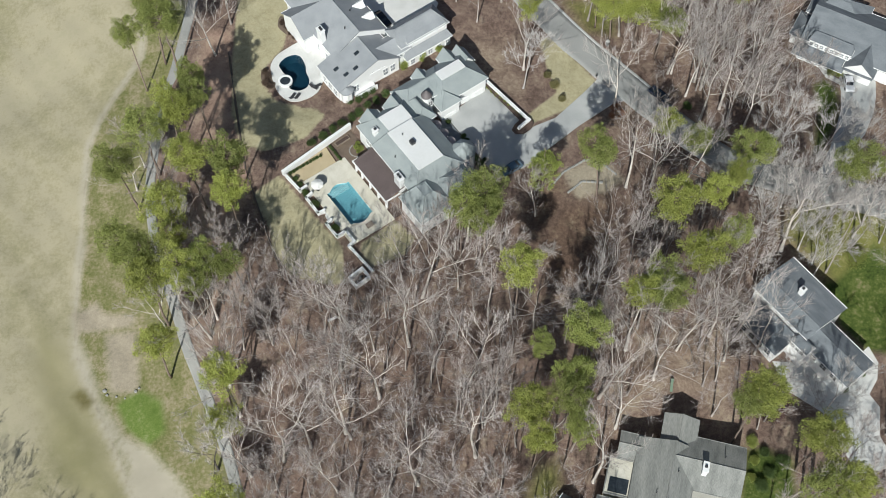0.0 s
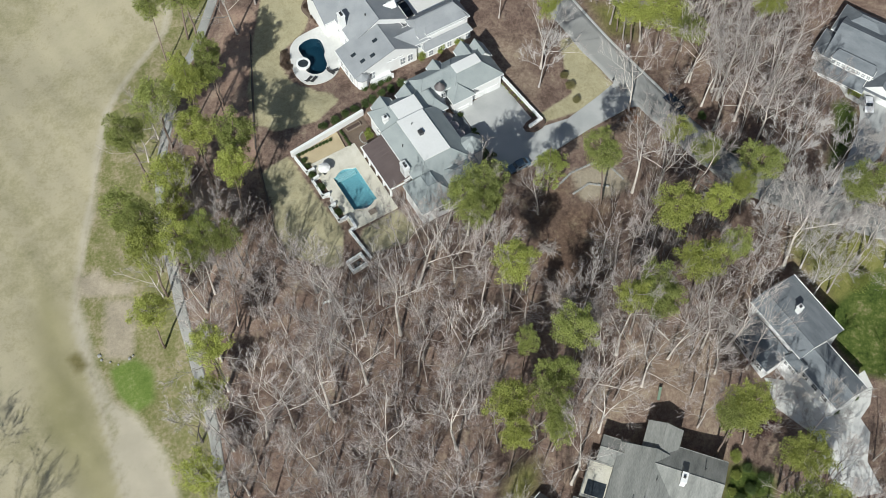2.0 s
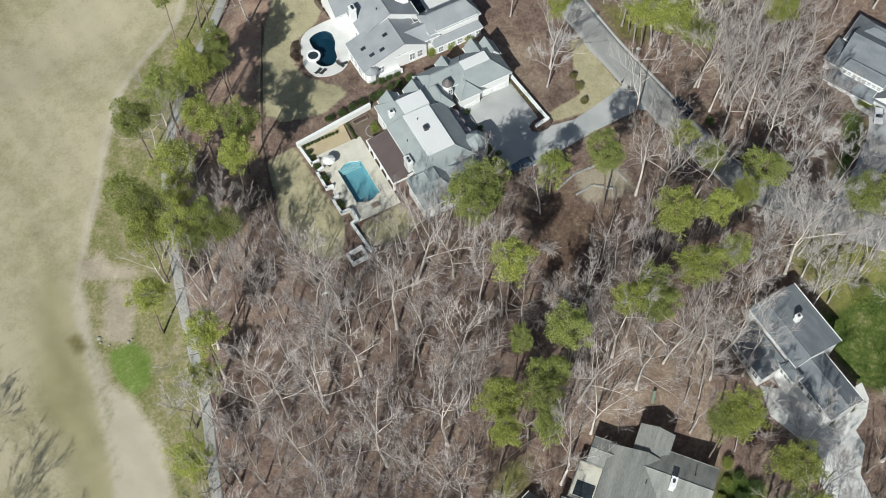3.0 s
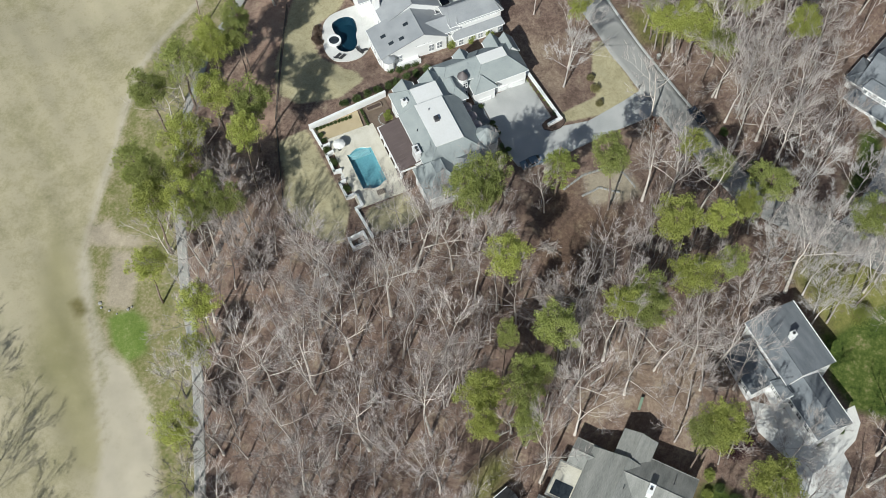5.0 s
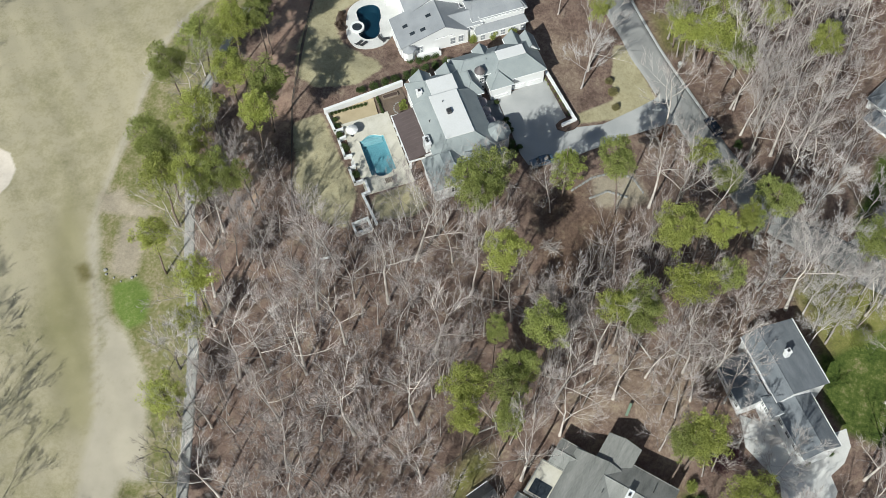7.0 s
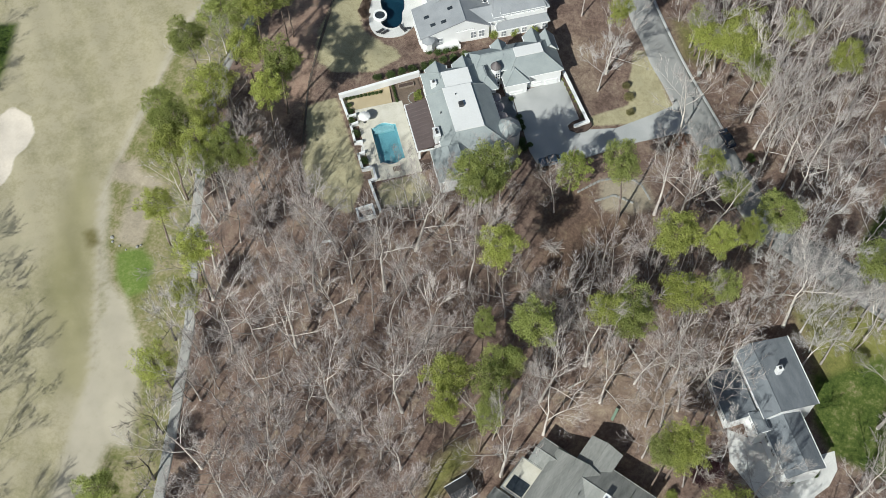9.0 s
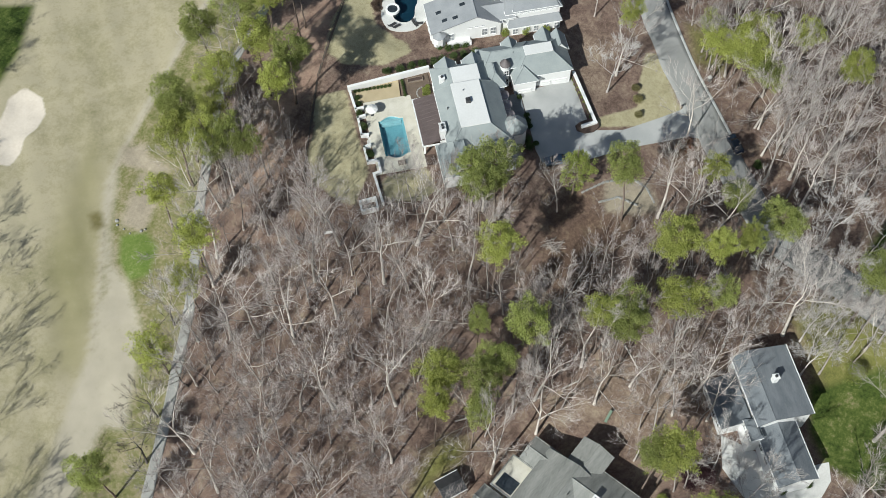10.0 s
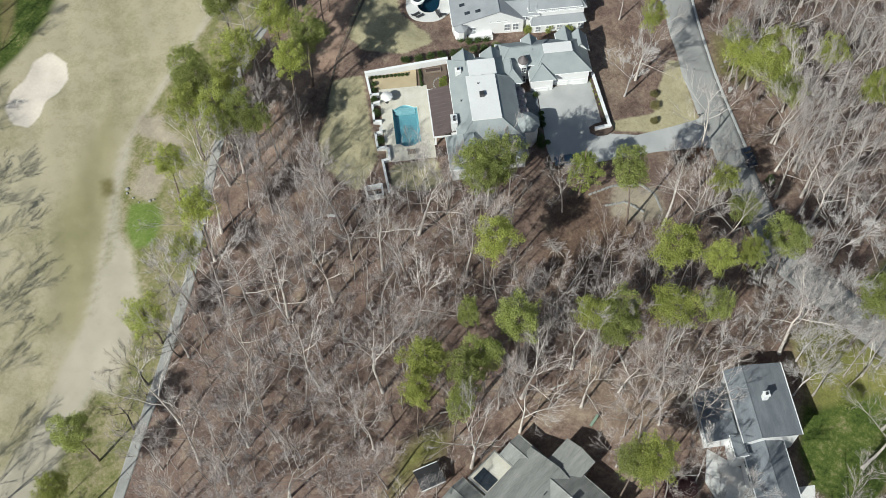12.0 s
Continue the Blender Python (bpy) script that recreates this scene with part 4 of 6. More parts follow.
house_d = thing("house", 88, -21.5, gz(90, -32) + 1.3, -53, "house with dark slate-grey gabled roofs under trees", "house")
walls(house_d, .4, -10.2, 13.2, -.4, -4.5, 5.4)
gable("roof", house_d, .4, -10.2, 13.2, -.4, 5.4, 6.9, "x", shingle_dark, "slate grey shingle roof", mid=-7.6)
walls(house_d, 13.2, -9.9, 23.6, -3.1, -4.5, 2.7)
gable("roof", house_d, 12.6, -9.9, 23.6, -3.1, 2.7, 4.2, "x", shingle_dark, "slate grey shingle roof")
walls(house_d, 2.8, -15.8, 11.4, -10.2, -4.5, 3.1)
gable("porch_roof", house_d, 2.8, -15.8, 11.4, -10.4, 3.1, 4.2, "x", shingle_dark, "slate grey shingle roof dappled by twigs", mid=-10.8)
walls(house_d, 11.5, -12.0, 15.2, -9.9, -4.5, 4.2, None, "dormer_wall")
hip("dormer_roof", house_d, 11.5, -12.0, 15.2, -9.9, 4.2, 4.9, (11.9, -10.6, 14.8, -10.4), shingle_dark, "", .15)
for u in (12.3, 13.35, 14.4):
    window(house_d, "y-", u, -12.0, 2.6, .7, 1.1)
for u in (15.9, 18.4, 20.9):
    window(house_d, "y-", u, -9.9, .6, 1.3, 1.5)
for u in (3.6, 5.6, 7.6, 9.6):
    window(house_d, "y-", u + .4, -15.8, .8, 1.2, 1.6)
chimney(house_d, 6.0, -5.6, 6.9, -4.6, 4.5, 8.2, None, 1)

house_e = thing("house", 107, 31, gz(107, 30) - 1.2, -30, "grey-roofed house with a white window band and a gabled garage", "house")
walls(house_e, -7.5, -4.9, 15, 8.0, -1, 5.0)
gable("roof", house_e, -7.5, -4.9, 15, 8.0, 5.0, 8.8, "x", shingle_dark, "slate grey shingle roof", mid=1.5)
walls(house_e, -5.9, -5.6, 3.0, -4.4, 4.3, 6.3, None, "dormer_wall")
hip("dormer_roof", house_e, -5.9, -5.6, 3.0, -4.0, 6.3, 7.0, (-5.6, -3.6, 2.7, -3.5), shingle_dark, "", .15)
for k in range(8):
    window(house_e, "y-", -5.35 + k * 1.1, -5.6, 4.75, .7, 1.0, pane=glass_pale)
walls(house_e, -7.2, -7.2, 2.4, -5.2, -1, 3.0)
hip("porch_roof", house_e, -7.9, -7.6, 2.4, -5.6, 3.0, 4.4, (-7.4, -5.6, 2.2, -5.5), shingle_dark)
for k in range(5):
    window(house_e, "y-", -6.2 + k * 1.9, -7.2, 1.5, 1.1, 1.2, pane=glass_pale)
walls(house_e, 2.7, -7.0, 8.7, -2, -1, 4.2)
gable("roof", house_e, 2.7, -7.0, 8.7, -.5, 4.2, 7.0, "y", shingle_dark, "slate grey shingle roof")
box("pent_roof", (2.5, -7.6, 3.75, 8.9, -7.12, 3.95), shingle_dark, house_e, "narrow shingled pent roof over the garage")
for u in (4.2, 7.2):
    panel_door(house_e, u, -7.0, 2.4, 2.1, 1.25)
walls(house_e, -10.0, -4.0, -7.5, 2.2, -1, 4.2)
hip("roof", house_e, -10.0, -4.0, -7.5, 2.2, 4.2, 5.4, (-8.2, -1.6, -7.4, -.4), shingle_dark, "slate grey shingle roof")
walls(house_e, -9.0, 2.4, 2.5, 9.5, -1, 5.2)
hip("roof", house_e, -9.0, 2.4, 2.5, 9.5, 5.2, 8.2, (-5.2, 5.6, -1.6, 6.4), shingle_dark, "slate grey shingle roof")
slab("garden_path", [(101.2, 26.5), (102.5, 26.9), (103.4, 24), (106.1, 21.7), (105.6, 20.9), (102.6, 22.9)], pale_concrete, 0, .2, "pale concrete garden path to a front door", "path", drape=.16)

shed = thing("shed", 42.6, -67.9, gz(43, -68), -38, "small dark-roofed garden shed beside a mossy lawn", "shed")
walls(shed, -1.6, -1.9, 1.6, 1.9, -.5, 2.2, timber)
gable("roof", shed, -1.6, -1.9, 1.6, 1.9, 2.2, 3.1, "y", dark_metal, "dark metal roof")


# ---- trees ----
def bare_shape(seed, height, radius, fork=.4, spread=44, limbs=8, side=6, fine=5, twigs=8, tw=.02, thick=1.0):
    """Vertex and face lists of a leafless tree: its stem, its limbs and its fine twigs."""
    rng = random.Random(seed)
    stem, wood, spray = ([], []), ([], []), ([], [])
    up = Vector((0, 0, 1))

    def seg(p, q, r0, r1, n):
        vs, fs = wood
        d = (q - p).normalized()
        a = d.cross(Vector((.2, .9, .3))).normalized()
        b = d.cross(a)
        k = len(vs)
        vs += [p + r0 * (math.cos(i * math.tau / n) * a + math.sin(i * math.tau / n) * b) for i in range(n)]
        if r1 <= 0:
            vs.append(q)
            fs += [(k + i, k + (i + 1) % n, k + n) for i in range(n)]
        else:
            vs += [q + r1 * (math.cos(i * math.tau / n) * a + math.sin(i * math.tau / n) * b) for i in range(n)]
            fs += [(k + i, k + (i + 1) % n, k + n + (i + 1) % n, k + n + i) for i in range(n)]

    def off(d, deg):
        a = d.orthogonal().normalized()
        a.rotate(Matrix.Rotation(rng.uniform(0, math.tau), 3, d))
        return (d * math.cos(radians(deg)) + a * math.sin(radians(deg))).normalized()

    def twig_spray(p, d, length, count):
        vs, fs = spray
        for _ in range(count):
            at = p + d * length * rng.uniform(.1, 1)
            e = (off(d, rng.uniform(18, 52)) + up * .18).normalized() * length * rng.uniform(.4, .85)
            w = e.cross(Vector((rng.uniform(-1, 1), rng.uniform(-1, 1), rng.uniform(-1, 1)))).normalized() * tw
            k = len(vs)
            vs += [at - w, at + w, at + e]
            fs.append((k, k + 1, k + 2))

    def branch(p, d, length, r, level):
        if level == 3:
            seg(p, p + d * length, r, 0, 3)
            twig_spray(p, d, length, twigs)
            return
        steps = (0, 4, 2)[level]
        nodes, q = [p], p
        for i in range(steps):
            d = (d + Vector((rng.uniform(-.2, .2), rng.uniform(-.2, .2), rng.uniform(-.05, .15)))).normalized()
            q2 = q + d * length / steps
            seg(q, q2, r * (1 - .8 * i / steps), r * (1 - .8 * (i + 1) / steps), 4 if level == 1 else 3)
            q = q2
            nodes.append(q)
        for k in range(side if level == 1 else fine):
            f = (.22 + .78 * (k + rng.random()) / (side if level == 1 else fine))
            i = min(int(f * steps), steps - 1)
            at = nodes[i].lerp(nodes[i + 1], f * steps - i)
            run = (nodes[i + 1] - nodes[i]).normalized()
            e = (off(run, rng.uniform(26, 56) * (1 - .35 * f)) + up * .22).normalized()
            branch(at, e, length * rng.uniform(.42, .62) * (1.15 - .5 * f), max(r * (1 - .7 * f) * rng.uniform(.45, .65), .02), level + 1)
        twig_spray(nodes[-2], d, length * .35, twigs // 2)

    n = 8
    d = Vector((rng.uniform(-.07, .07), rng.uniform(-.07, .07), 1)).normalized()
    pts = [Vector((0, 0, -.5))]
    for i in range(n):
        loose = .05 if i < n * fork else .16
        d = (d + Vector((rng.uniform(-loose, loose), rng.uniform(-loose, loose), .12))).normalized()
        pts.append(pts[-1] + d * (height * .86 / n))
    rr = [radius * (1 - .3 * i / n / fork if i < n * fork else max(.7 - .75 * (i / n - fork) / (1 - fork), .06)) for i in range(n + 1)]
    rr[0] *= 1.45
    for i, (c, r) in enumerate(zip(pts, rr)):
        stem[0].extend(c + Vector((r * math.cos(k * math.tau / 7), r * math.sin(k * math.tau / 7), 0)) for k in range(7))
        if i:
            stem[1].extend((7 * i - 7 + k, 7 * i - 7 + (k + 1) % 7, 7 * i + (k + 1) % 7, 7 * i + k) for k in range(7))
    turn = rng.uniform(0, math.tau)
    for k in range(limbs):
        w = (k + .8 * rng.random()) / limbs
        f = (fork + (1 - fork) * w) * n
        i = min(int(f), n - 1)
        turn += 2.4 + rng.uniform(-.5, .5)
        lean = radians(rng.uniform(.65, 1.1) * spread * (1 - .45 * w))
        e = Vector((math.sin(lean) * math.cos(turn), math.sin(lean) * math.sin(turn), math.cos(lean)))
        branch(pts[i].lerp(pts[i + 1], f - i), e, height * rng.uniform(.32, .48) * (1 - .42 * w), max(rr[i] * rng.uniform(.42, .66) * thick, .03), 1)
    return stem, wood, spray


def bare_tree(seed, height, radius, bark_mat=None, twig_mat=None, **shape):
    stem, wood, spray = bare_shape(seed, height, radius, **shape)
    k = len(wood[0])
    crown = mesh_of("crown", wood[0] + spray[0], wood[1] + [tuple(k + i for i in f) for f in spray[1]], bark_mat or bark)
    crown.materials.append(twig_mat or twig_mauve)
    crown.polygons.foreach_set("material_index", [0] * len(wood[1]) + [1] * len(spray[1]))
    return mesh_of("trunk", *stem, bark_mat or bark, True), crown, height


def clump_quads(rng, centres, radii, per, size, flat=.75):
    """Small leaf sprays scattered through clumps, all as slim triangles in one array."""
    c = np.repeat(np.array(centres), per, 0)
    r = np.repeat(np.array(radii), per)[:, None]
    d = rng.normal(size=c.shape)
    d /= np.linalg.norm(d, axis=1, keepdims=True)
    p = c + d * r * (rng.random((len(c), 1)) ** .45) * (1, 1, flat)
    a = d + rng.normal(size=c.shape) * .6 + (0, 0, .3)
    a /= np.linalg.norm(a, axis=1, keepdims=True)
    b = np.cross(a, rng.normal(size=c.shape))
    b /= np.linalg.norm(b, axis=1, keepdims=True) + 1e-9
    s = size * rng.uniform(.6, 1.35, (len(c), 1))
    q = np.stack([p - b * s * .36, p + b * s * .36, p + a * s], 1)
    return q.reshape(-1, 3), [(3 * i, 3 * i + 1, 3 * i + 2) for i in range(len(c))]


def pine(seed, height, rad, clumps=165, per=68, leaf=None, form="round"):
    """A bare-stemmed pine with a crown of needle clumps: round, loose or conical."""
    rng = np.random.default_rng(seed)
    bm = bmesh.new()
    lean = rng.normal(size=2) * .03
    n = 8
    pts = [Vector((lean[0] * height * (i / n) ** 1.5 + rng.normal() * .07, lean[1] * height * (i / n) ** 1.5 + rng.normal() * .07, -.5 + (height - .5) * i / n)) for i in range(n + 1)]
    tube(bm, pts, [.23 * (1 - .8 * i / n) for i in range(n + 1)], 7)
    deep = height * (.2 if form != "cone" else .34)
    mid = height - deep
    ph = rng.random(4) * math.tau
    cs, rs = [], []
    for k in range(clumps):
        d = rng.normal(size=3)
        d /= np.linalg.norm(d)
        d[2] = max(d[2], -.75)
        a = math.atan2(d[1], d[0])
        lobe = 1 + .13 * math.sin(2 * a + ph[0]) + .11 * math.sin(3 * a + ph[1] + 2 * d[2]) + .08 * math.sin(5 * a + ph[2])
        if form == "loose":
            lobe *= .82 + .38 * max(0, math.sin(4 * a + ph[3] + 3 * d[2]))
        if form == "cone":
            lobe *= .9 - .62 * d[2]
        q = d * rng.uniform(.12, 1) ** .4 * lobe
        z = mid + deep * q[2] * (.9 if form != "cone" else 1)
        t = pts[min(n, max(0, int(round(z / height * n))))]
        c = (t.x + rad * q[0], t.y + rad * q[1], z)
        cs.append(c)
        rs.append(rng.uniform(.13, .25) * rad)
        if k % 5 == 0:
            z0 = max(z - .5 * rad * math.hypot(q[0], q[1]) - .3, height * .42)
            t0 = pts[min(n, int(z0 / height * n))]
            tube(bm, [(t0.x, t0.y, z0), ((t0.x + c[0]) / 2, (t0.y + c[1]) / 2, (z0 + c[2]) / 2 - .1), c], [.06, .04, .015], 4, False)
    for k in range(8):
        z = height * rng.uniform(.3, .6)
        a = rng.random() * math.tau
        t0 = pts[int(z / height * n)]
        tube(bm, [(t0.x, t0.y, z), (t0.x + 1.1 * math.cos(a), t0.y + 1.1 * math.sin(a), z + .1)], [.035, .01], 3, False)
    me = bpy.data.meshes.new("trunk")
    bm.to_mesh(me)
    bm.free()
    me.materials.append(bark_pine)
    me.shade_smooth()
    v, f = clump_quads(rng, cs, rs, per, .215)
    return me, mesh_of("crown", v, f, leaf or needle), height


def plant(name, meshes, x, y, turn, s, label, category, group, lean=(0, 0)):
    ob = thing(name, x, y, gz(x, y), 0, label, category, group)
    ob.matrix_basis = pose(x, y, gz(x, y), lean[0], lean[1], turn) @ Matrix.Diagonal((s, s, s, 1))
    put("trunk", meshes[0], ob)
    put("crown", meshes[1], ob)
    return ob


PINES = [
    (18.5, [(-34.2, 2.3, 4.8), (-37.9, -5.1, 4.3), (-27.4, 3.4, 3.6), (-23.3, 7.1, 2.8), (-23.9, -6.8, 4.4), (-17.6, -6.8, 4.3), (-15.9, -15.4, 3.7), (-28.6, -15.2, 4.9), (-36.2, -22.0, 4.4), (-31.7, -24.8, 4.3), (-29.8, -30.2, 4.8), (-22.7, -29.0, 4.2), (-19.1, -27.0, 3.3), (-15.4, -49.0, 4.2), (63.4, -18.7, 4.6), (71.2, -16.8, 3.0), (75.7, -13.0, 1.8), (59.8, -32.7, 3.9), (61.8, -35.8, 3.5), (56.9, -35.4, 3.1), (68.8, -27.8, 4.3), (73.8, -24.8, 3.0), (75.1, -52.9, 4.2), (73.0, -56.3, 3.4), (84.5, -59.9, 4.4), (83.9, 31.4, 2.8), (35.5, -31.3, 4.1)]),
    (21.0, [(25.7, -19.4, 3.4), (30.2, -18.4, 4.3), (28.3, -21.6, 3.0)]),
    (21.5, [(47.0, -43.2, 3.9), (43.6, -49.5, 3.3), (43.1, -54.6, 3.3), (43.0, -59.9, 2.7), (35.4, -56.8, 4.0), (37.0, -61.8, 2.7), (38.2, -46.2, 1.9)]),
    (15.5, [(-28.6, -40.2, 3.9)]),
    (18.2, [(-15.8, -28.9, 3.3), (-20.9, -31.0, 3.2), (-26.5, -22.5, 3.4), (-24.7, 11.5, 2.9), (-30.0, 7.3, 2.8)]),
    (12.0, [ (-15.2, -54.2, 3.7), (-14.6, -67.3, 4.0), (63.4, 31.8, 5.4), (58.3, 33.3, 3.8), (67.5, 28.4, 3.7), (64.2, 37.7, 4.5), (55.6, 37.2, 3.0), (61.6, 34.2, 3.4), (65.2, 2.9, 3.0), (70.4, -0.5, 3.0)]),
    (20.0, [(52.3, -7.2, 3.7)]),
    (18.0, [(98.1, -10.9, 4.4), (80.8, -4.2, 3.9), (84.2, -66.2, 4.4), (88.4, -66.9, 3.9), (-32.5, 27.0, 4.7), (-39.0, 23.2, 3.0), (-35.6, 29.6, 4.2), (39.9, 27.2, 2.5), (75.0, -12.7, 1.9)]),
    (16.0, [(-12.0, -91.3, 3.6), (-9.1, -101.7, 3.0), (72.9, 38.1, 3.2), (83.5, 33.1, 3.2)]),
]
pine_kinds = [pine(11 + k, (23, 24, 22, 23.5, 22.5)[k], 3.35, form=("round", "loose", "round", "loose", "round")[k], leaf=needle if k % 2 else needle_olive) for k in range(5)]
rng = random.Random(5)
for high, crowns in PINES:
    for i, (x, y, r) in enumerate(crowns):
        k = rng.randrange(len(pine_kinds))
        s = min(max(r / (3.5 if x > -15 else 3.75), .55), 1.5)   # the row along the cart path is slimmer
        ob = plant("pine_tree", pine_kinds[k], x, y, rng.uniform(0, 360), 1, "tall loblolly pine with a rounded yellow-green crown" if r > 2.6 else "young slender pine with a small bright crown", "tree", "pines among the woods")
        ob.scale = (s, s, high / 18.4 * rng.uniform(.95, 1.05))
cone = plant("pine_tree", pine(19, 17.5, 2.9, 130, 72, yellow_leaf, "cone"), 41.7, -6.0, 0, 1, "conical bright yellow-green evergreen beside the driveway", "tree", "pines among the woods")

HOUSES = [((0, 0), 35, (5, -23, 39, 8)), ((0, 0), 35, (-11, -25, 8, 7)), (H1O, 35, (-30, -12, 5, 30)), ((61, -52), -15, (-10, -20, 15, 1.5)),
          ((88, -21.5), -53, (-1, -17, 25, 1)), ((107, 31), -30, (-11, -9, 16, 10)), ((43, -68), -38, (-3, -3, 3, 3))]


def free_mask(X, Y):
    """Where a tree may stand: off the lawns, paving and houses, and on the woods' side of the cart path."""
    ok = (inside(X, Y, FAIRWAY) < -2) & (seg_dist(X, Y, ROAD, False) > np.where((X > 66) & (X < 90), 7.0, 5.0)) & (seg_dist(X, Y, CART_PATH, False) > np.where(Y < -35, 6.0, 3.6))
    ok &= (inside(X, Y, ROUGH) < -1) & (inside(X, Y, DRIVE) < -4) & (inside(X, Y, POOL_DECK) < -2) & (inside(X, Y, OPEN) < 0)
    for p in LAWNS + GREENS[1:] + OPENS + DRIVES:
        ok &= inside(X, Y, p) < -.5
    for o, deg, (a, b, c, d) in HOUSES:
        r = radians(-deg)
        u, v = math.cos(r) * (X - o[0]) - math.sin(r) * (Y - o[1]), math.sin(r) * (X - o[0]) + math.cos(r) * (Y - o[1])
        ok &= ~((a - 1 < u) & (u < c + 1) & (b - 1 < v) & (v < d + 1))
    return ok & (Y > np.minimum(-74, -114 + (X + 24) * .518)) & (Y < 85 - .1 * X) & (X < 130)


def candidates(n, seed):
    r = np.random.default_rng(seed)
    X, Y = r.uniform(-40, 130, n), r.uniform(-116, 80, n)
    ok = free_mask(X, Y)
    return list(zip(X[ok].tolist(), Y[ok].tolist()))


OPEN = [(40.7, -2.8), (56.4, 1.4), (55.5, -7.2), (52.1, -19.6), (50.5, -28.3), (42.9, -27.7), (40.2, -20)]
FAR_SIDE = [(-66.5, -66.7), (-60.5, -77.6), (-51.5, -88), (-50, -97), (-69.6, -73.9), (-41, -102), (-81.7, -57.9), (-94, -24.5), (-101.1, -11.8), (-97.5, -4.2), (-88.3, -35.4)]
OPENS = [[(22.6, 1.1), (44.3, 11.1), (48.5, -1.1), (27.4, -10.5)], [(30.1, 33.6), (38.9, 39.1), (46.8, 40.1), (51.9, 31.9), (46.1, 12.8), (38.2, 11.1)], [(-22.8, 21.9), (0.4, 26.1), (6, 14.3), (-9.1, -0.4), (-16.1, -1.1)], [(25, 35.7), (32.2, 35.6), (39.6, 12.9), (34.1, 20.2)],[(82.9, -39.1), (84.8, -45.5), (92.7, -50.6), (93.1, -53.7), (103, -51.1), (101.7, -48.1), (103.3, -39.2), (101.4, -36)], [(94.9, 47.3), (123.8, 46.7), (115.2, 5.1), (102.8, -0.3), (96.1, -0.2), (93.8, 9.1), (92.7, 24.3)], [(54.6, -48.5), (68.6, -45.9), (67.9, -53.2), (54.1, -54.7)],
         [(-23.3, 36.6), (-16.6, 45.8), (-9.2, 45.6), (-9.1, 1), (-16.8, -2.5), (-19.8, 8.1)], [(-34.7, 17.2), (-29.6, 29.1), (-22.3, 30.4), (-10, -18.8), (-15.5, -22.1), (-22.9, -17.8), (-28.2, -7.8)], [(38, -73.8), (36.2, -65.5), (38.5, -60.3), (41.7, -59), (46.7, -69.3)], [(55.7, 23.5), (65.3, 16.1), (60, -2.3), (47.5, -6.3), (34.8, -6.2), (35.1, 1.7), (47.4, 8.9)]]
tall = [bare_tree(30 + k, (25, 23, 26, 22, 24, 21, 25)[k], (.27, .24, .3, .23, .26, .22, .28)[k], fork=(.34, .28, .38, .32, .26, .3, .4)[k], spread=(58, 66, 54, 70, 62, 60, 56)[k], twigs=6, tw=.018) for k in range(7)]
fill = [bare_tree(40 + k, (23, 21, 24, 20, 22)[k], (.22, .19, .23, .18, .2)[k], bark_grey, fork=(.36, .42, .32, .38, .45)[k], spread=(54, 48, 58, 62, 50)[k], limbs=7, thick=.75, twigs=9, tw=.019) for k in range(5)]
hazy = [bare_tree(50 + k, (21, 19)[k], (.22, .19)[k], twig, twig, fork=.26, spread=56, limbs=8, fine=6, twigs=11, tw=.017) for k in range(2)]
dark_edge = [bare_tree(56 + k, (19, 17)[k], .24, bark_dark, bark_dark, fork=.28, spread=74, twigs=5) for k in range(2)]
sapling = [bare_tree(60 + k, (9, 7.5, 6)[k], (.08, .07, .06)[k], bark_grey, fork=.25, spread=50, limbs=5, side=4, fine=4, twigs=4) for k in range(3)]
LANDMARK = ([(106.5, -44.5), (110.8, -40.5), (105.2, -50.5), (93.4, 14.4), (39.8, 25.9), (72.9, 18.7), (76.2, 20.5), (79.5, 15.4), (83.2, 18.4), (75.2, 12.8), (70.6, 24.6), (78.4, 27.2), (86.5, 23.5)] + [(108.3, -29.4), (108.9, -21.4), (102.1, -14.2)] + [(48, -62.5), (52.6, -53), (60.2, -44)] + [(20.6, -36.4), (4.6, -53), (10.6, -46.7), (26.9, -44.2), (15.9, -37), (64.9, -38.4), (71.2, -35.5), (73.6, -40.2), (58.5, -3.9), (63.3, -4.1), (69.4, -4.7), (87.4, -17.5), (58.0, 16.2), (75.2, 22.6), (69.8, 24.6), (3.4, -41.4), (-6.4, -57.4), (3.4, -63.4), (17.4, -62.5), (31.2, -67.5), (8.1, -72), (25.2, -25.9), (18.4, -27.5), (55.6, -38.2), (48.9, -30.9), (75.9, -35.2), (79.6, -38.5), (109, -19.4)]
            + [(-12.2, -59.7), (-14.9, -48.7), (-1.6, -55.2), (5.5, -54), (-17.1, -43), (-8.3, -67.5), (11.6, -84.4), (12.1, -65.1), (-2.4, -79), (11.2, -77.2)])
HAZY_AT = [(39.5, 20.9)] + [(83.4, -46.4), (90.4, -51.2), (90, -13.1), (94.8, -8.5), (100.4, -10.5), (85.5, -12), (101.5, -1), (97, 1.9), (89.3, 4), (86.6, -7.2), (88.4, -8.6), (98, -9.6), (82.6, -5.6), (104, -12), (91.6, -8.4), (81.7, -15.5)]
EDGE_TREES = [(-30.4, -30.2), (-20.2, -29.8), (-37.6, 4.6), (-38.9, -0.4)]
PATH_TREES = [(-12.3, -75.5), (-9.8, -83.7), (-24.7, -25.4), (-9.8, -68.2)]
spots = [p for p in LANDMARK]
rng = random.Random(21)
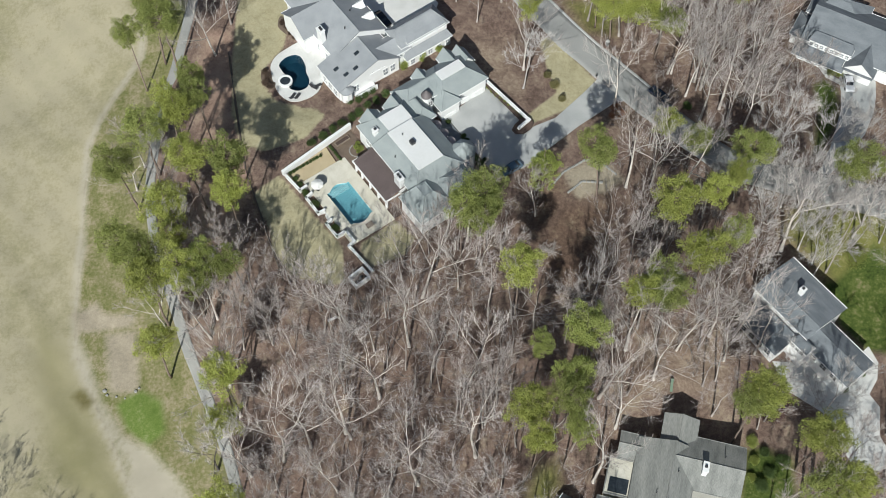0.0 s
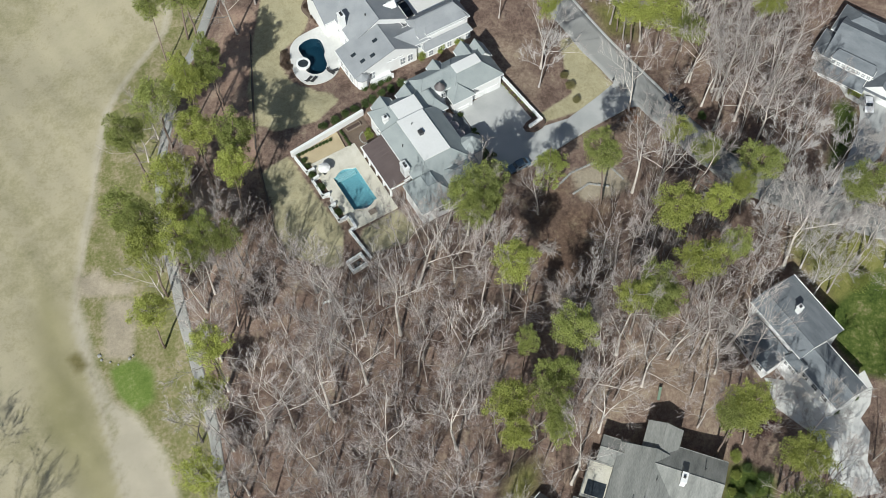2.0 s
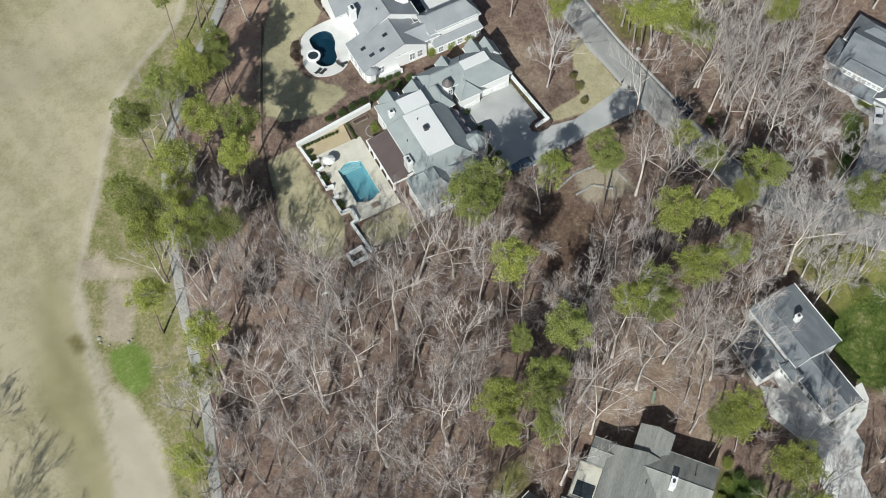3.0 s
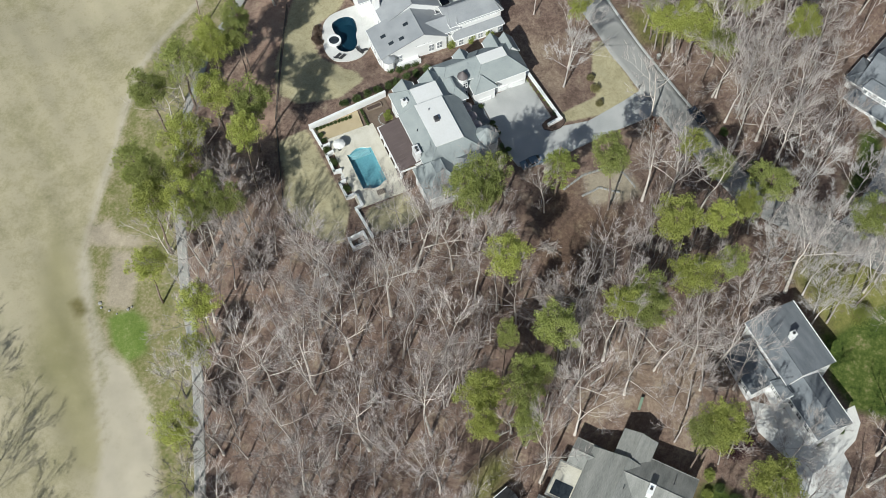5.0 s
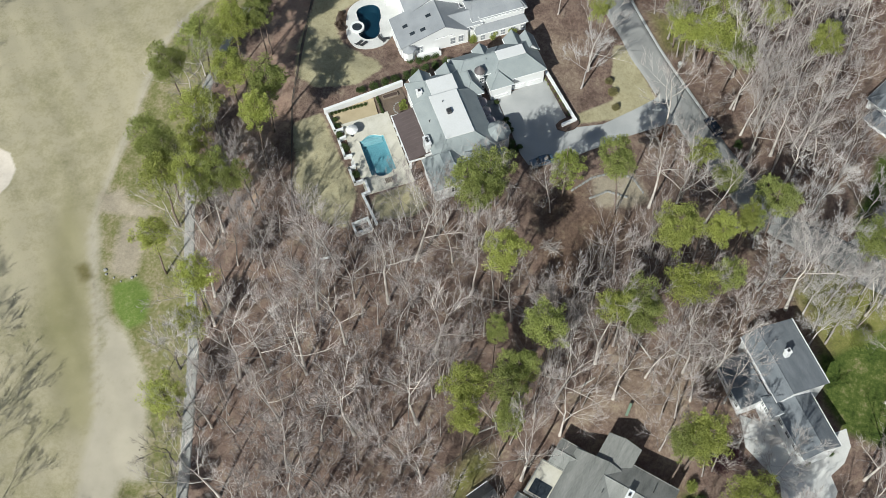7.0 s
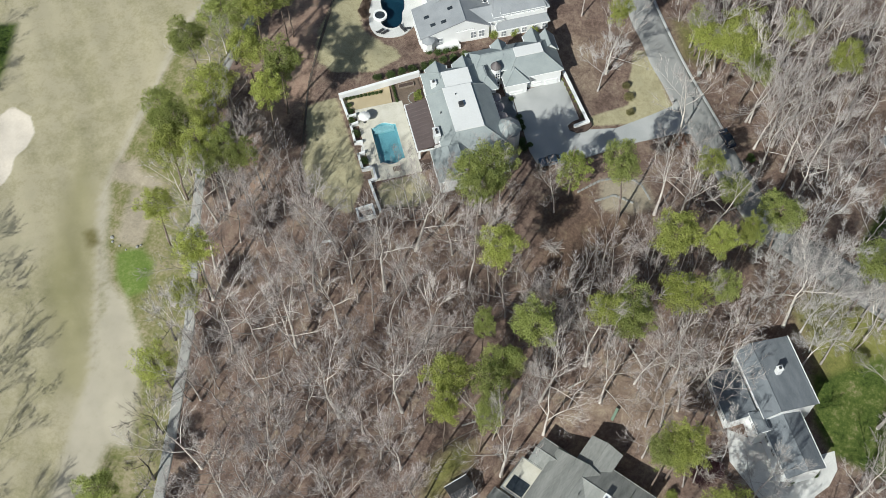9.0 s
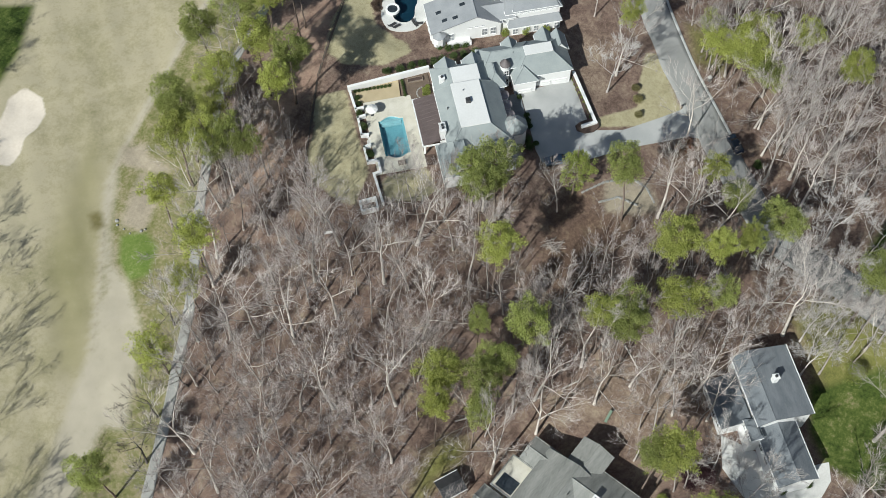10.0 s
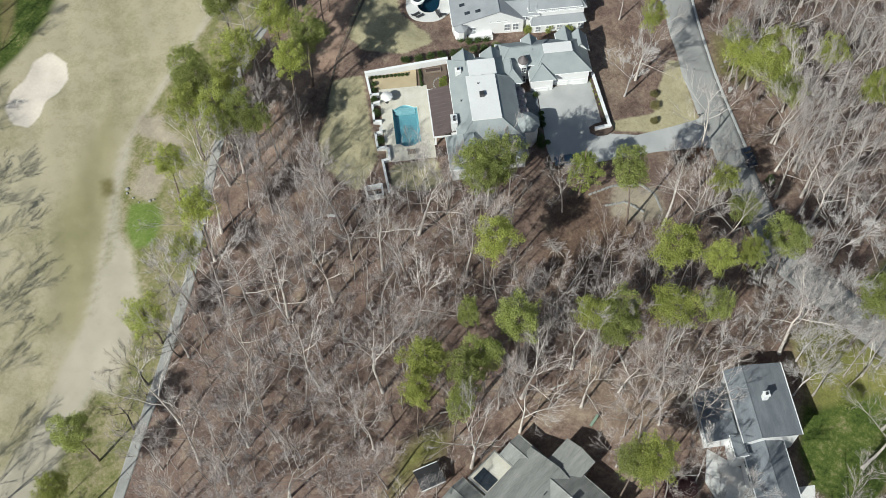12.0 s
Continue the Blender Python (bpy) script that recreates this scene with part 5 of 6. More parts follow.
for i, (x, y) in enumerate(LANDMARK + EDGE_TREES):
    plant("bare_tree", tall[i % 7], x, y, rng.uniform(0, 360), rng.uniform(.92, 1.12) if i < len(LANDMARK) else .75, "large leafless hardwood with pale spreading limbs", "tree", "leafless trees in the woods", (rng.uniform(-3, 3), rng.uniform(-3, 3)))
for x, y in HAZY_AT:
    spots.append((x, y))
    plant("bare_tree", hazy[rng.randrange(2)], x, y, rng.uniform(0, 360), rng.uniform(.85, 1.1), "leafless grey tree with dense hazy twigs", "tree", "leafless trees in the woods", (rng.uniform(-3, 3), rng.uniform(-3, 3)))
edge_hazy = bare_tree(59, 19, .24, bark_dark, twig, fork=.25, spread=66, limbs=9, fine=6, twigs=9)
plant("bare_tree", edge_hazy, -18.4, -58.2, 40, 1.0, "broad leafless grey tree with dense hazy twigs beside the fairway", "tree", "leafless trees in the woods")
for i, (x, y) in enumerate(PATH_TREES):
    plant("bare_tree", dark_edge[i % 2], x, y, rng.uniform(0, 360), rng.uniform(.9, 1.1), "dark-barked leafless tree spreading beside the cart path", "tree", "dark trees along the cart path", (rng.uniform(-4, 4), -7))
# hardwoods across the fairway, whose shade falls on the grass
for x, y in FAR_SIDE:
    plant("bare_tree", fill[rng.randrange(5)], x, y, rng.uniform(0, 360), rng.uniform(.85, 1.05), "large leafless hardwood beyond the fairway", "tree", "leafless trees across the fairway", (rng.uniform(-3, 3), rng.uniform(-3, 3)))


for x, y in candidates(14000, 21):
    if len(spots) >= 325:
        break
    gap = 4.0 if x < 45 and y < -15 else 3.0 if x > 78 and -22 < y < 18 else 3.6 if x > 55 and y > 5 else 4.4
    if all((x - a) ** 2 + (y - b) ** 2 > gap ** 2 for a, b in spots):
        spots.append((x, y))
        grey = x > 70 and -25 < y < 8
        kind = hazy[rng.randrange(2)] if grey and rng.random() < .8 else tall[rng.randrange(7)] if rng.random() < (.7 if x > 55 and y > 5 else .2) else fill[rng.randrange(5)]
        plant("bare_tree", kind, x, y, rng.uniform(0, 360), rng.uniform(.7, 1.08), "leafless grey tree with dense hazy twigs" if kind in hazy else "tall leafless hardwood with pale grey limbs" if kind in tall else "slender leafless hardwood with fine brownish twigs", "tree", "leafless trees in the woods", (rng.uniform(-4, 4), rng.uniform(-4, 4)))
low = []
for x, y in candidates(12000, 22):
    if len(low) >= 90:
        break
    if all((x - a) ** 2 + (y - b) ** 2 > 2.0 ** 2 for a, b in low):
        low.append((x, y))
        plant("sapling", sapling[rng.randrange(3)], x, y, rng.uniform(0, 360), rng.uniform(.6, 1.2), "thin leafless understorey sapling with fine twigs", "sapling", "saplings under the trees", (rng.uniform(-6, 6), rng.uniform(-6, 6)))


def thicket():
    """Thin stems of brush between the trees, too many to count."""
    r = random.Random(77)
    vs, fs = [], []
    for x, y in candidates(6000, 23)[:620]:
        z = gz(x, y)
        for _ in range(r.randint(4, 8)):
            top = Vector((x + r.uniform(-1.1, 1.1), y + r.uniform(-1.1, 1.1), z + r.uniform(1.0, 3.0)))
            base = Vector((x + r.uniform(-.3, .3), y + r.uniform(-.3, .3), z - .1))
            for p, q, w in [(base, top, .02)] + [(base.lerp(top, r.uniform(.4, .9)), top + Vector((r.uniform(-.9, .9), r.uniform(-.9, .9), r.uniform(-.3, .8))), .013) for _ in range(3)]:
                k = len(vs)
                side = (q - p).cross(Vector((r.uniform(-1, 1), r.uniform(-1, 1), .2))).normalized() * w
                other = (q - p).cross(side).normalized() * w
                vs += [p + side, p - side * .5 + other, p - side * .5 - other, q]
                fs += [(k, k + 1, k + 3), (k + 1, k + 2, k + 3), (k + 2, k, k + 3)]
    tagged(new("brush", mesh_of("brush", vs, fs, brush_stem)), "tangle of thin leafless brush on the forest floor", "brush", kind="stuff")


thicket()


def pole_woods():
    """Slim poles that fill the woods between the larger trees, joined as one."""
    r = random.Random(91)
    kinds = [bare_shape(80 + k, (22, 20, 18, 24)[k], (.17, .15, .14, .19)[k], .4, 52, 5, 4, 3, 3) for k in range(4)]
    vs, fs, look_of = [], [], []
    for x, y in candidates(4000, 24)[:210]:
        m = pose(x, y, gz(x, y), r.uniform(-3, 3), r.uniform(-3, 3), r.uniform(0, 360)) @ Matrix.Scale(r.uniform(.7, 1.05), 4)
        for j, (v, f) in enumerate(kinds[r.randrange(4)]):
            k = len(vs)
            vs += [m @ p for p in v]
            fs += [tuple(k + i for i in q) for q in f]
            look_of += [j // 2] * len(f)
    me = mesh_of("young_trees", vs, fs, bark_grey)
    me.materials.append(twig_mauve)
    me.polygons.foreach_set("material_index", look_of)
    tagged(new("young_trees", me), "slim leafless young trees filling the woods", "trees", kind="stuff")


pole_woods()


# ---- garden and court of the main house ----
def shrub(x, y, z, r, leaf, label, group="", name="shrub", tall_by=.9, seed=0, n=260):
    rs = np.random.default_rng(seed)
    cs = rs.normal(size=(14, 3))
    cs = cs / np.linalg.norm(cs, axis=1, keepdims=True) * r * .55 * (1, 1, tall_by) + (0, 0, r * tall_by * .85)
    v, f = clump_quads(rs, cs, np.full(14, r * .5), n // 14 * 7, .085 + r * .045, tall_by)
    ob = thing(name, x, y, z, 0, label, "shrub", group)
    put("foliage", mesh_of("foliage", v, f, leaf), ob)
    bm = bmesh.new()
    tube(bm, [(0, 0, -.1), (.03, .02, r * .9)], [.07, .04], 5)
    part("stem", bm, bark_pine, ob)
    return ob


HEDGE_ROW = [(-3.5, 6.8), (-1.2, 8.3), (0.6, 9.9), (2.4, 11.4), (4.3, 12.9), (5.8, 14.1), (7.5, 15.8), (9.4, 17.3), (11.1, 19.1)]
for i, (x, y) in enumerate(HEDGE_ROW):
    shrub(x, y, gz(x, y), 1.08, shrub_leaf, "round clipped dark green shrub behind the garden wall", "shrub row along the wall", seed=i)
for i, (x, y) in enumerate([(3.7, 17.3), (5.5, 17.6), (6.9, 18.8), (8.3, 20)]):
    shrub(x, y, gz(x, y), .85, shrub_leaf, "round clipped green shrub beside a white porch", "shrubs below the white house", seed=20 + i)
for i, (x, y) in enumerate([(14.8, 26.4), (18.7, 28.8), (22.3, 30.8)]):
    shrub(x, y, gz(x, y), 1.0, yellow_leaf, "round yellow-green shrub on bare mulch", "yellow shrubs", seed=30 + i, tall_by=1.2)
for i, (u, v, r) in enumerate([(-6.1, -4.8, .95), (-5.9, -11.6, .95), (-6.4, -1.5, .8), (-6.0, 1.0, .6), (-6.1, 2.4, .6)]):
    x, y = turned((u, v))
    shrub(x, y, 0 if i < 2 else gz(x, y), r, shrub_leaf, "clipped round shrub in a white terrace planter", "terrace shrubs", seed=40 + i)
for i in range(10):
    x, y = turned((-6.2 + i * .78, 4.2))
    shrub(x, y, .05, .38, shrub_leaf, "small clipped hedge shrub along the wall", "low hedge by the wall", seed=50 + i, n=120)
for i in range(9):
    x, y = turned((38.2 + i * .11, -1.6 - i * 1.25))
    shrub(x, y, gz(x, y), .5, yellow_leaf if i < 6 else shrub_leaf, "low green border plant beside the court wall", "court border plants", seed=60 + i, n=140)
for i, (u, v, r) in enumerate([(24.6, -13.2, .9), (25.4, -14.8, 1.0), (25.2, -16.6, 1.1), (26.6, -16.2, .8), (26.4, -11.6, .75), (26.5, -10.2, .7), (26.5, -8.9, .65), (26.2, -4.2, .6)]):
    x, y = turned((u, v))
    shrub(x, y, gz(x, y), r, shrub_leaf, "dark evergreen shrub beside the motor court", "court shrubs", seed=75 + i)
for i, (x, y) in enumerate([(72.8, 15.8), (101.5, -19.9), (83.4, -48.3), (45.9, 21.3), (47.3, 17.9), (44.7, 24), (20.2, 31), (78.8, 8.2), (99.4, -41.6), (95.6, -44.6)]):
    shrub(x, y, gz(x, y), (1.0, 2.4, 1.0, 1.1, .9, .9, .9, 1.4, 1.0, 1.0)[i], (shrub_leaf, yellow_leaf, red_leaf, mossy_leaf, mossy_leaf, mossy_leaf, yellow_leaf, shrub_leaf, shrub_leaf, shrub_leaf)[i],
          ("dark shrub at the lane's edge", "bright yellow-green bush on the lawn", "dark red-leaved shrub under pines", "straggling olive-brown shrub beside the lane lawn", "straggling olive-brown shrub beside the lane lawn",
           "straggling olive-brown shrub beside the lane lawn", "yellow-green shrub by the white house", "dark evergreen shrub by the lane", "dark shrub beside a driveway", "dark shrub beside a driveway")[i], seed=90 + i, n=420)

for i, (x, y) in enumerate([(76.9, -55.5), (77.2, -63.6), (79.3, -61.1), (76.8, -58.9), (82, -58.7), (78.8, -57.3), (75.9, -61.9)]):
    shrub(x, y, gz(x, y), (1.3, 1.5, 1.2, 1.0, 1.4, 1.0, .9)[i], shrub_leaf if i % 3 else yellow_leaf, "loose green bush in the side yard", "side yard bushes", seed=130 + i, n=420)
for i, (x, y) in enumerate([(80.9, -50), (82.5, -48.3)]):
    shrub(x, y, gz(x, y), (2.6, 2.0)[i], red_leaf, "large dark red-leaved bush under pines", "red bushes", seed=140 + i, n=900, tall_by=1.1)
for i, (x, y) in enumerate([(103.7, 24), (104.6, 23.8), (105.5, 23.4)]):
    shrub(x, y, gz(x, y), .95, yellow_leaf, "clipped yellow-green hedge shrub beside a garage drive", "hedge by the garage", seed=144 + i, n=300)
for i, (x, y) in enumerate([(-14.3, 25.7), (-13.5, 24.4), (-13.9, 22.8), (-12.9, 21.9), (-10.2, 37.7), (-9.3, 36.2), (-8.4, 35), (-11.3, 39)]):
    shrub(x, y, gz(x, y), (.8, .95, .9, .8, .9, .7, .7, .8)[i], dry_leaf, "low brownish shrub in a bed beside the pool" if i < 4 else "low olive shrub in a bed by the white house", "bed shrubs", seed=150 + i, n=260)
for i, (x, y) in enumerate([(58.3, 15.4), (59.2, 14.0), (57.2, 13.6)]):
    shrub(x, y, gz(x, y), (1.3, 1.0, .9)[i], rust_leaf, "loose rust-brown bush on bare ground by the lane", "rust bushes", seed=160 + i, n=200)
bed = thing("mulch_bed", 0, 0, 0, 0, "brown mulch bed beside the pale pool terrace", "planting bed", kind="structure")
for ring in (flowing([(-13.4, 28.8), (-14.5, 27.6), (-15.1, 25.5), (-14.4, 22.6), (-12.7, 21.3), (-11.8, 22.6), (-12.9, 25.4)]), flowing([(-11.7, 41), (-9.8, 38.1), (-7.5, 35), (-8.7, 34.1), (-10.7, 36.3), (-12.3, 38.5)])):
    slab("mulch", ring, litter_mulch, 0, .2, "", "", (), "", bed, .22)
bed = thing("gravel_garden", 0, 0, 0, 35, "tan gravel court inside the white garden wall", "gravel bed", kind="structure")
slab("gravel", [(-6.9, 1.25), (2.6, 1.25), (2.9, 5.4), (-7.0, 4.5)], gravel, .04, .4, "", "", (), "", bed)
bed = thing("mulch_bed", 0, 0, 0, 35, "dark mulch bed with stepping stones", "planting bed", kind="structure")
slab("mulch", [(2.95, -2.3), (9.1, -2.3), (9.1, 6.0), (3.2, 5.4)], litter_mulch, .05, .4, "", "", (), "", bed)
bed = thing("mulch_bed", 0, 0, gz(30, 14), 35, "dark mulch bed curving round the court wall", "planting bed", kind="structure")
ring = [(38.0, -.6), (38.9, -.6), (40.4, -12.8), (40.3, -14.2), (39.0, -15.0), (37.0, -15.1), (35.6, -14.2), (35.6, -13.0), (36.8, -12.3), (38.4, -12.0)]
slab("mulch", ring, mulch, .12, .5, "", "", (), "", bed)
bed = thing("mulch_bed", 0, 0, 0, 35, "dark mulch bed along the porch", "planting bed", kind="structure")
slab("mulch", [(4.62, -16.2), (6.6, -16.2), (6.6, -13.9), (4.62, -13.9)], mulch, .05, .4, "", "", (), "", bed)
for i, (u, v, q) in enumerate([(7.7, 1.6, .6), (8.2, .8, .7), (7.5, .6, .5), (8.4, 2.2, .5)]):
    shrub(*turned((u, v)), .05, q, yellow_leaf, "loose pale green plant beside stepping stones", "garden plants", seed=170 + i, n=200)
for i in range(7):
    shrub(*turned((3.6, 1.2 + i * .62)), .05, .32, shrub_leaf, "small clipped dark shrub in a row on mulch", "shrub row on mulch", seed=180 + i, n=110)
stones = thing("stepping_stones", *turned((6.6, 1.8)), .06, 35, "curved pale stepping-stone path in mulch", "path")
for k in range(8):
    a = radians(100 + k * 20)
    bm = bmesh.new()
    add_box(bm, -.2, -.14, 0, .2, .14, .05, pose(1.5 * math.cos(a) + .9, 1.5 * math.sin(a) - .7, 0, 0, 0, 100 + k * 20 + 90), .03)
    part("stone", bm, path_grey, stones)
planter = thing("raised_planter", *turned((6.3, 4.6)), .05, 37, "long pale timber raised planter in the mulch bed", "planter")
for d in ((-1.6, -.5, 0, 1.6, -.4, .45), (-1.6, .4, 0, 1.6, .5, .45), (-1.6, -.4, 0, -1.5, .4, .45), (1.5, -.4, 0, 1.6, .4, .45)):
    box("board", d, timber, planter)
box("soil", (-1.5, -.4, 0, 1.5, .4, .36), mulch, planter)


def umbrella(x, y, z):
    ob = thing("patio_umbrella", x, y, z, 20, "open white patio umbrella on the pool terrace", "umbrella")
    bm = bmesh.new()
    tube(bm, [(0, 0, 0), (0, 0, 2.6)], [.03, .03], 6)
    part("pole", bm, dark_metal, ob)
    bm = bmesh.new()
    rim = [bm.verts.new((1.25 * math.cos(k * math.tau / 8), 1.25 * math.sin(k * math.tau / 8), 2.05)) for k in range(8)]
    mid = [bm.verts.new((.62 * math.cos(k * math.tau / 8), .62 * math.sin(k * math.tau / 8), 2.4)) for k in range(8)]
    hem = [bm.verts.new(v.co - Vector((0, 0, .18))) for v in rim]
    t = bm.verts.new((0, 0, 2.62))
    for k in range(8):
        j = (k + 1) % 8
        bm.faces.new((rim[k], rim[j], mid[j], mid[k]))
        bm.faces.new((mid[k], mid[j], t))
        bm.faces.new((hem[k], hem[j], rim[j], rim[k]))
    part("canopy", bm, fabric, ob)
    bm = bmesh.new()
    bmesh.ops.create_cone(bm, cap_ends=True, segments=16, radius1=.35, radius2=.3, depth=.1, matrix=Matrix.Translation((0, 0, .05)))
    part("base", bm, dark_metal, ob)
    return ob


umbrella(*[(-1.9, -3.9)][0], .06)


def lounger(x, y, z, turn, mat, label):
    ob = thing("sun_lounger", x, y, z, turn, label, "lounger", "pool loungers")
    bm = bmesh.new()
    add_box(bm, -.32, -.95, .25, .32, .45, .33, bevel=.02)
    part("seat", bm, mat, ob)
    bm = bmesh.new()
    add_box(bm, -.32, 0, 0, .32, .75, .08, pose(0, .45, .28, 38, 0, 0), .02)
    part("backrest", bm, mat, ob)
    for sx in (-.27, .27):
        for sy in (-.85, .4):
            box("leg", (sx - .025, sy - .025, 0, sx + .025, sy + .025, .25), dark_metal, ob)
    return ob


zt = gz(-8, 22) + .1
for i, (x, y) in enumerate([(-8.1, 19.2), (-7.1, 19.2)]):
    lounger(x, y, zt, 150, dark_metal, "dark sun lounger beside a dark pool")
for i, (x, y) in enumerate([(-3.8, 21.5), (-3.1, 21.8)]):
    lounger(x, y, zt, 60 + 60 * i, dark_metal, "dark lounge chair on the pale terrace")
table = thing("patio_table", *[(8.4, -12.2)][0], .06, 35, "low grey slatted table on the pool terrace", "table")
for k in range(5):
    box("slat", (-.75 + k * .31, -.55, .38, -.5 + k * .31, .55, .43), timber, table)
for sx in (-.65, .65):
    for sy in (-.45, .45):
        box("leg", (sx - .04, sy - .04, 0, sx + .04, sy + .04, .38), timber, table)
spa = thing("spa", *[(-9.8, 23.2)][0], zt - .1, 0, "round raised spa with a white rim beside the dark pool", "spa")
bm = bmesh.new()
n = 24
rr = [[bm.verts.new((r * math.cos(k * math.tau / n), r * math.sin(k * math.tau / n), z)) for k in range(n)] for r, z in ((1.5, 0), (1.5, .5), (1.1, .5), (1.1, .1))]
for a, b in zip(rr, rr[1:]):
    for k in range(n):
        bm.faces.new((a[k], a[(k + 1) % n], b[(k + 1) % n], b[k]))
part("rim", bm, white_paint, spa)
bm = bmesh.new()
bmesh.ops.create_circle(bm, cap_ends=True, segments=24, radius=1.12, matrix=Matrix.Translation((0, 0, .3)))
part("water", bm, glass, spa, "dark spa water")
# skylights on the white house
for u, v in ((-25.4, -3.4), (-24.6, -5.9), (-22.4, -6.2), (-20.4, -3.6)):
    z = 4.1 + (u + 27.95) / 9.75 * 3.3
    bm = bmesh.new()
    add_box(bm, -.55, -.35, -.05, .55, .35, .12, pose(u, v, z, 0, -18.2, 0), .02)
    part("skylight", bm, glass, house_b, "dark roof skylight")
for u, v in ((14.0, -6.0), (18.6, -8.8), (10.4, -8.6)):
    bm = bmesh.new()
    tube(bm, [(u, v, 6.2 if u > 17 or u < 11 else 8.3), (u, v, 7.4 if u > 17 or u < 11 else 8.8)], [.09, .09], 8)
    part("vent_pipe", bm, dark_metal, house)


# ---- cars ----
def car(x, y, turn, paint, label):
    ob = thing("car", x, y, gz(x, y) + .13, turn, label, "car")
    prof = [(-2.25, .35), (-2.3, .75), (-2.1, .95), (-1.1, 1.02), (-.45, 1.45), (1.1, 1.48), (1.85, 1.05), (2.25, .98), (2.3, .4)]
    bm = bmesh.new()
    rings = []
    for y0, w in ((-.9, 0), (-.82, 1), (.82, 1), (.9, 0)):
        rings.append([bm.verts.new((px, y0 * (.86 if pz > 1.2 else 1), pz - (.06 if not w and pz > .9 else 0))) for px, pz in prof])
    for a, b in zip(rings, rings[1:]):
        for k in range(len(prof) - 1):
            bm.faces.new((a[k], a[k + 1], b[k + 1], b[k]))
        bm.faces.new((a[-1], a[0], b[0], b[-1]))
    bm.faces.new(rings[0])
    bm.faces.new(rings[-1][::-1])
    part("body", bm, paint, ob)
    for name, a, b, w in (("windscreen", (-1.08, 1.05), (-.5, 1.43), .72), ("rear_window", (1.15, 1.46), (1.8, 1.09), .7)):
        d = Vector((b[0] - a[0], 0, b[1] - a[1])).normalized()
        nrm = Vector((-d.z, 0, d.x)) * .02
        bm = bmesh.new()
        c = [Vector((a[0], -w, a[1])), Vector((b[0], -w * .95, b[1])), Vector((b[0], w * .95, b[1])), Vector((a[0], w, a[1]))]
        lo, hi = [bm.verts.new(p - nrm) for p in c], [bm.verts.new(p + nrm) for p in c]
        bm.faces.new(hi)
        bm.faces.new(lo[::-1])
        for k in range(4):
            bm.faces.new((lo[k], lo[(k + 1) % 4], hi[(k + 1) % 4], hi[k]))
        part(name, bm, glass, ob)
    for sy in (-1, 1):
        box("side_window", (-.55, sy * .84 - .03, 1.08, 1.2, sy * .84 + .03, 1.36), glass, ob)
        for wx in (-1.4, 1.4):
            bm = bmesh.new()
            bmesh.ops.create_cone(bm, cap_ends=True, segments=16, radius1=.33, radius2=.33, depth=.22, matrix=pose(wx, sy * .82, .33, 90, 0, 0))
            wheel = part("wheel", bm, rubber, ob)
            bm = bmesh.new()
            bmesh.ops.create_cone(bm, cap_ends=True, segments=12, radius1=.2, radius2=.2, depth=.24, matrix=pose(wx, sy * .82, .33, 90, 0, 0))
            part("rim", bm, dark_metal, wheel)
    return ob


car(*[(106.9, 21.1)][0], 88, car_white, "white saloon car parked on a concrete drive")
car(*[(36.1, 0.1)][0], 35, car_blue, "blue-grey car parked at the edge of the motor court")
car(67.3, 18.8, -48, car_navy, "dark blue car parked at the lane's edge")
car(*[(10.1, 39.3)][0], 125, car_black, "black car parked behind the white house")


# ---- fences, logs and small things in the woods ----
def iron_fence(pts, label):
    ob = thing("fence", *pts[0], 0, 0, label, "fence")
    ox, oy = pts[0]
    for (ax, ay), (bx, by) in zip(pts, pts[1:]):
        n = max(1, round(math.hypot(bx - ax, by - ay) / 2.4))
        for k in range(n):
            p, q = [(ax + (bx - ax) * t / n, ay + (by - ay) * t / n) for t in (k, k + 1)]
            zp, zq = gz(*p), gz(*q)
            bar("post", (p[0] - ox, p[1] - oy, zp - .3), (p[0] - ox, p[1] - oy, zp + 1.5), .05, dark_metal, ob, "", 4)
            for h in (.2, 1.35):
                bar("rail", (p[0] - ox, p[1] - oy, zp + h), (q[0] - ox, q[1] - oy, zq + h), .025, dark_metal, ob, "", 4)
            bm = bmesh.new()
            for j in range(1, 16):
                t = j / 16
                c = Vector((p[0] + (q[0] - p[0]) * t - ox, p[1] + (q[1] - p[1]) * t - oy, zp + (zq - zp) * t))
                tube(bm, [c + Vector((0, 0, .1)), c + Vector((0, 0, 1.45))], [.012, .012], 3, False)
            tagged(part("picket_panel", bm, dark_metal, ob), kind="stuff")
    return ob


ribbon("mulch_strip", [(-22.1, 30.5), (-19.1, 14.4), (-16.2, 0.3), (-11.7, -12.6), (-7.8, -23.5)], .5, litter_mulch, .05, "brown mulch strip under the fence", "mulch strip", .05)
iron_fence([(-22.1, 30.5), (-19.1, 14.4), (-16.2, 0.3), (-11.7, -12.6), (-7.8, -23.5)], "black metal fence between the lawn and the pine straw")
iron_fence([(9.3, -22.2), (15.5, -18.1), (21.5, -12.9)], "black metal fence below the pool garden")
rail = thing("timber_edging", 0, 0, 0, 0, "low weathered timber edging beside a mossy yard", "edging")
E_ = [(34.6, -64.1), (36.7, -61.3), (38.7, -58.7), (40.9, -56.4), (43.3, -54.6)]
for p, q in zip(E_, E_[1:]):
    bar("log", (*p, gz(*p) + .15), (*q, gz(*q) + .15), .14, timber, rail, "", 7)


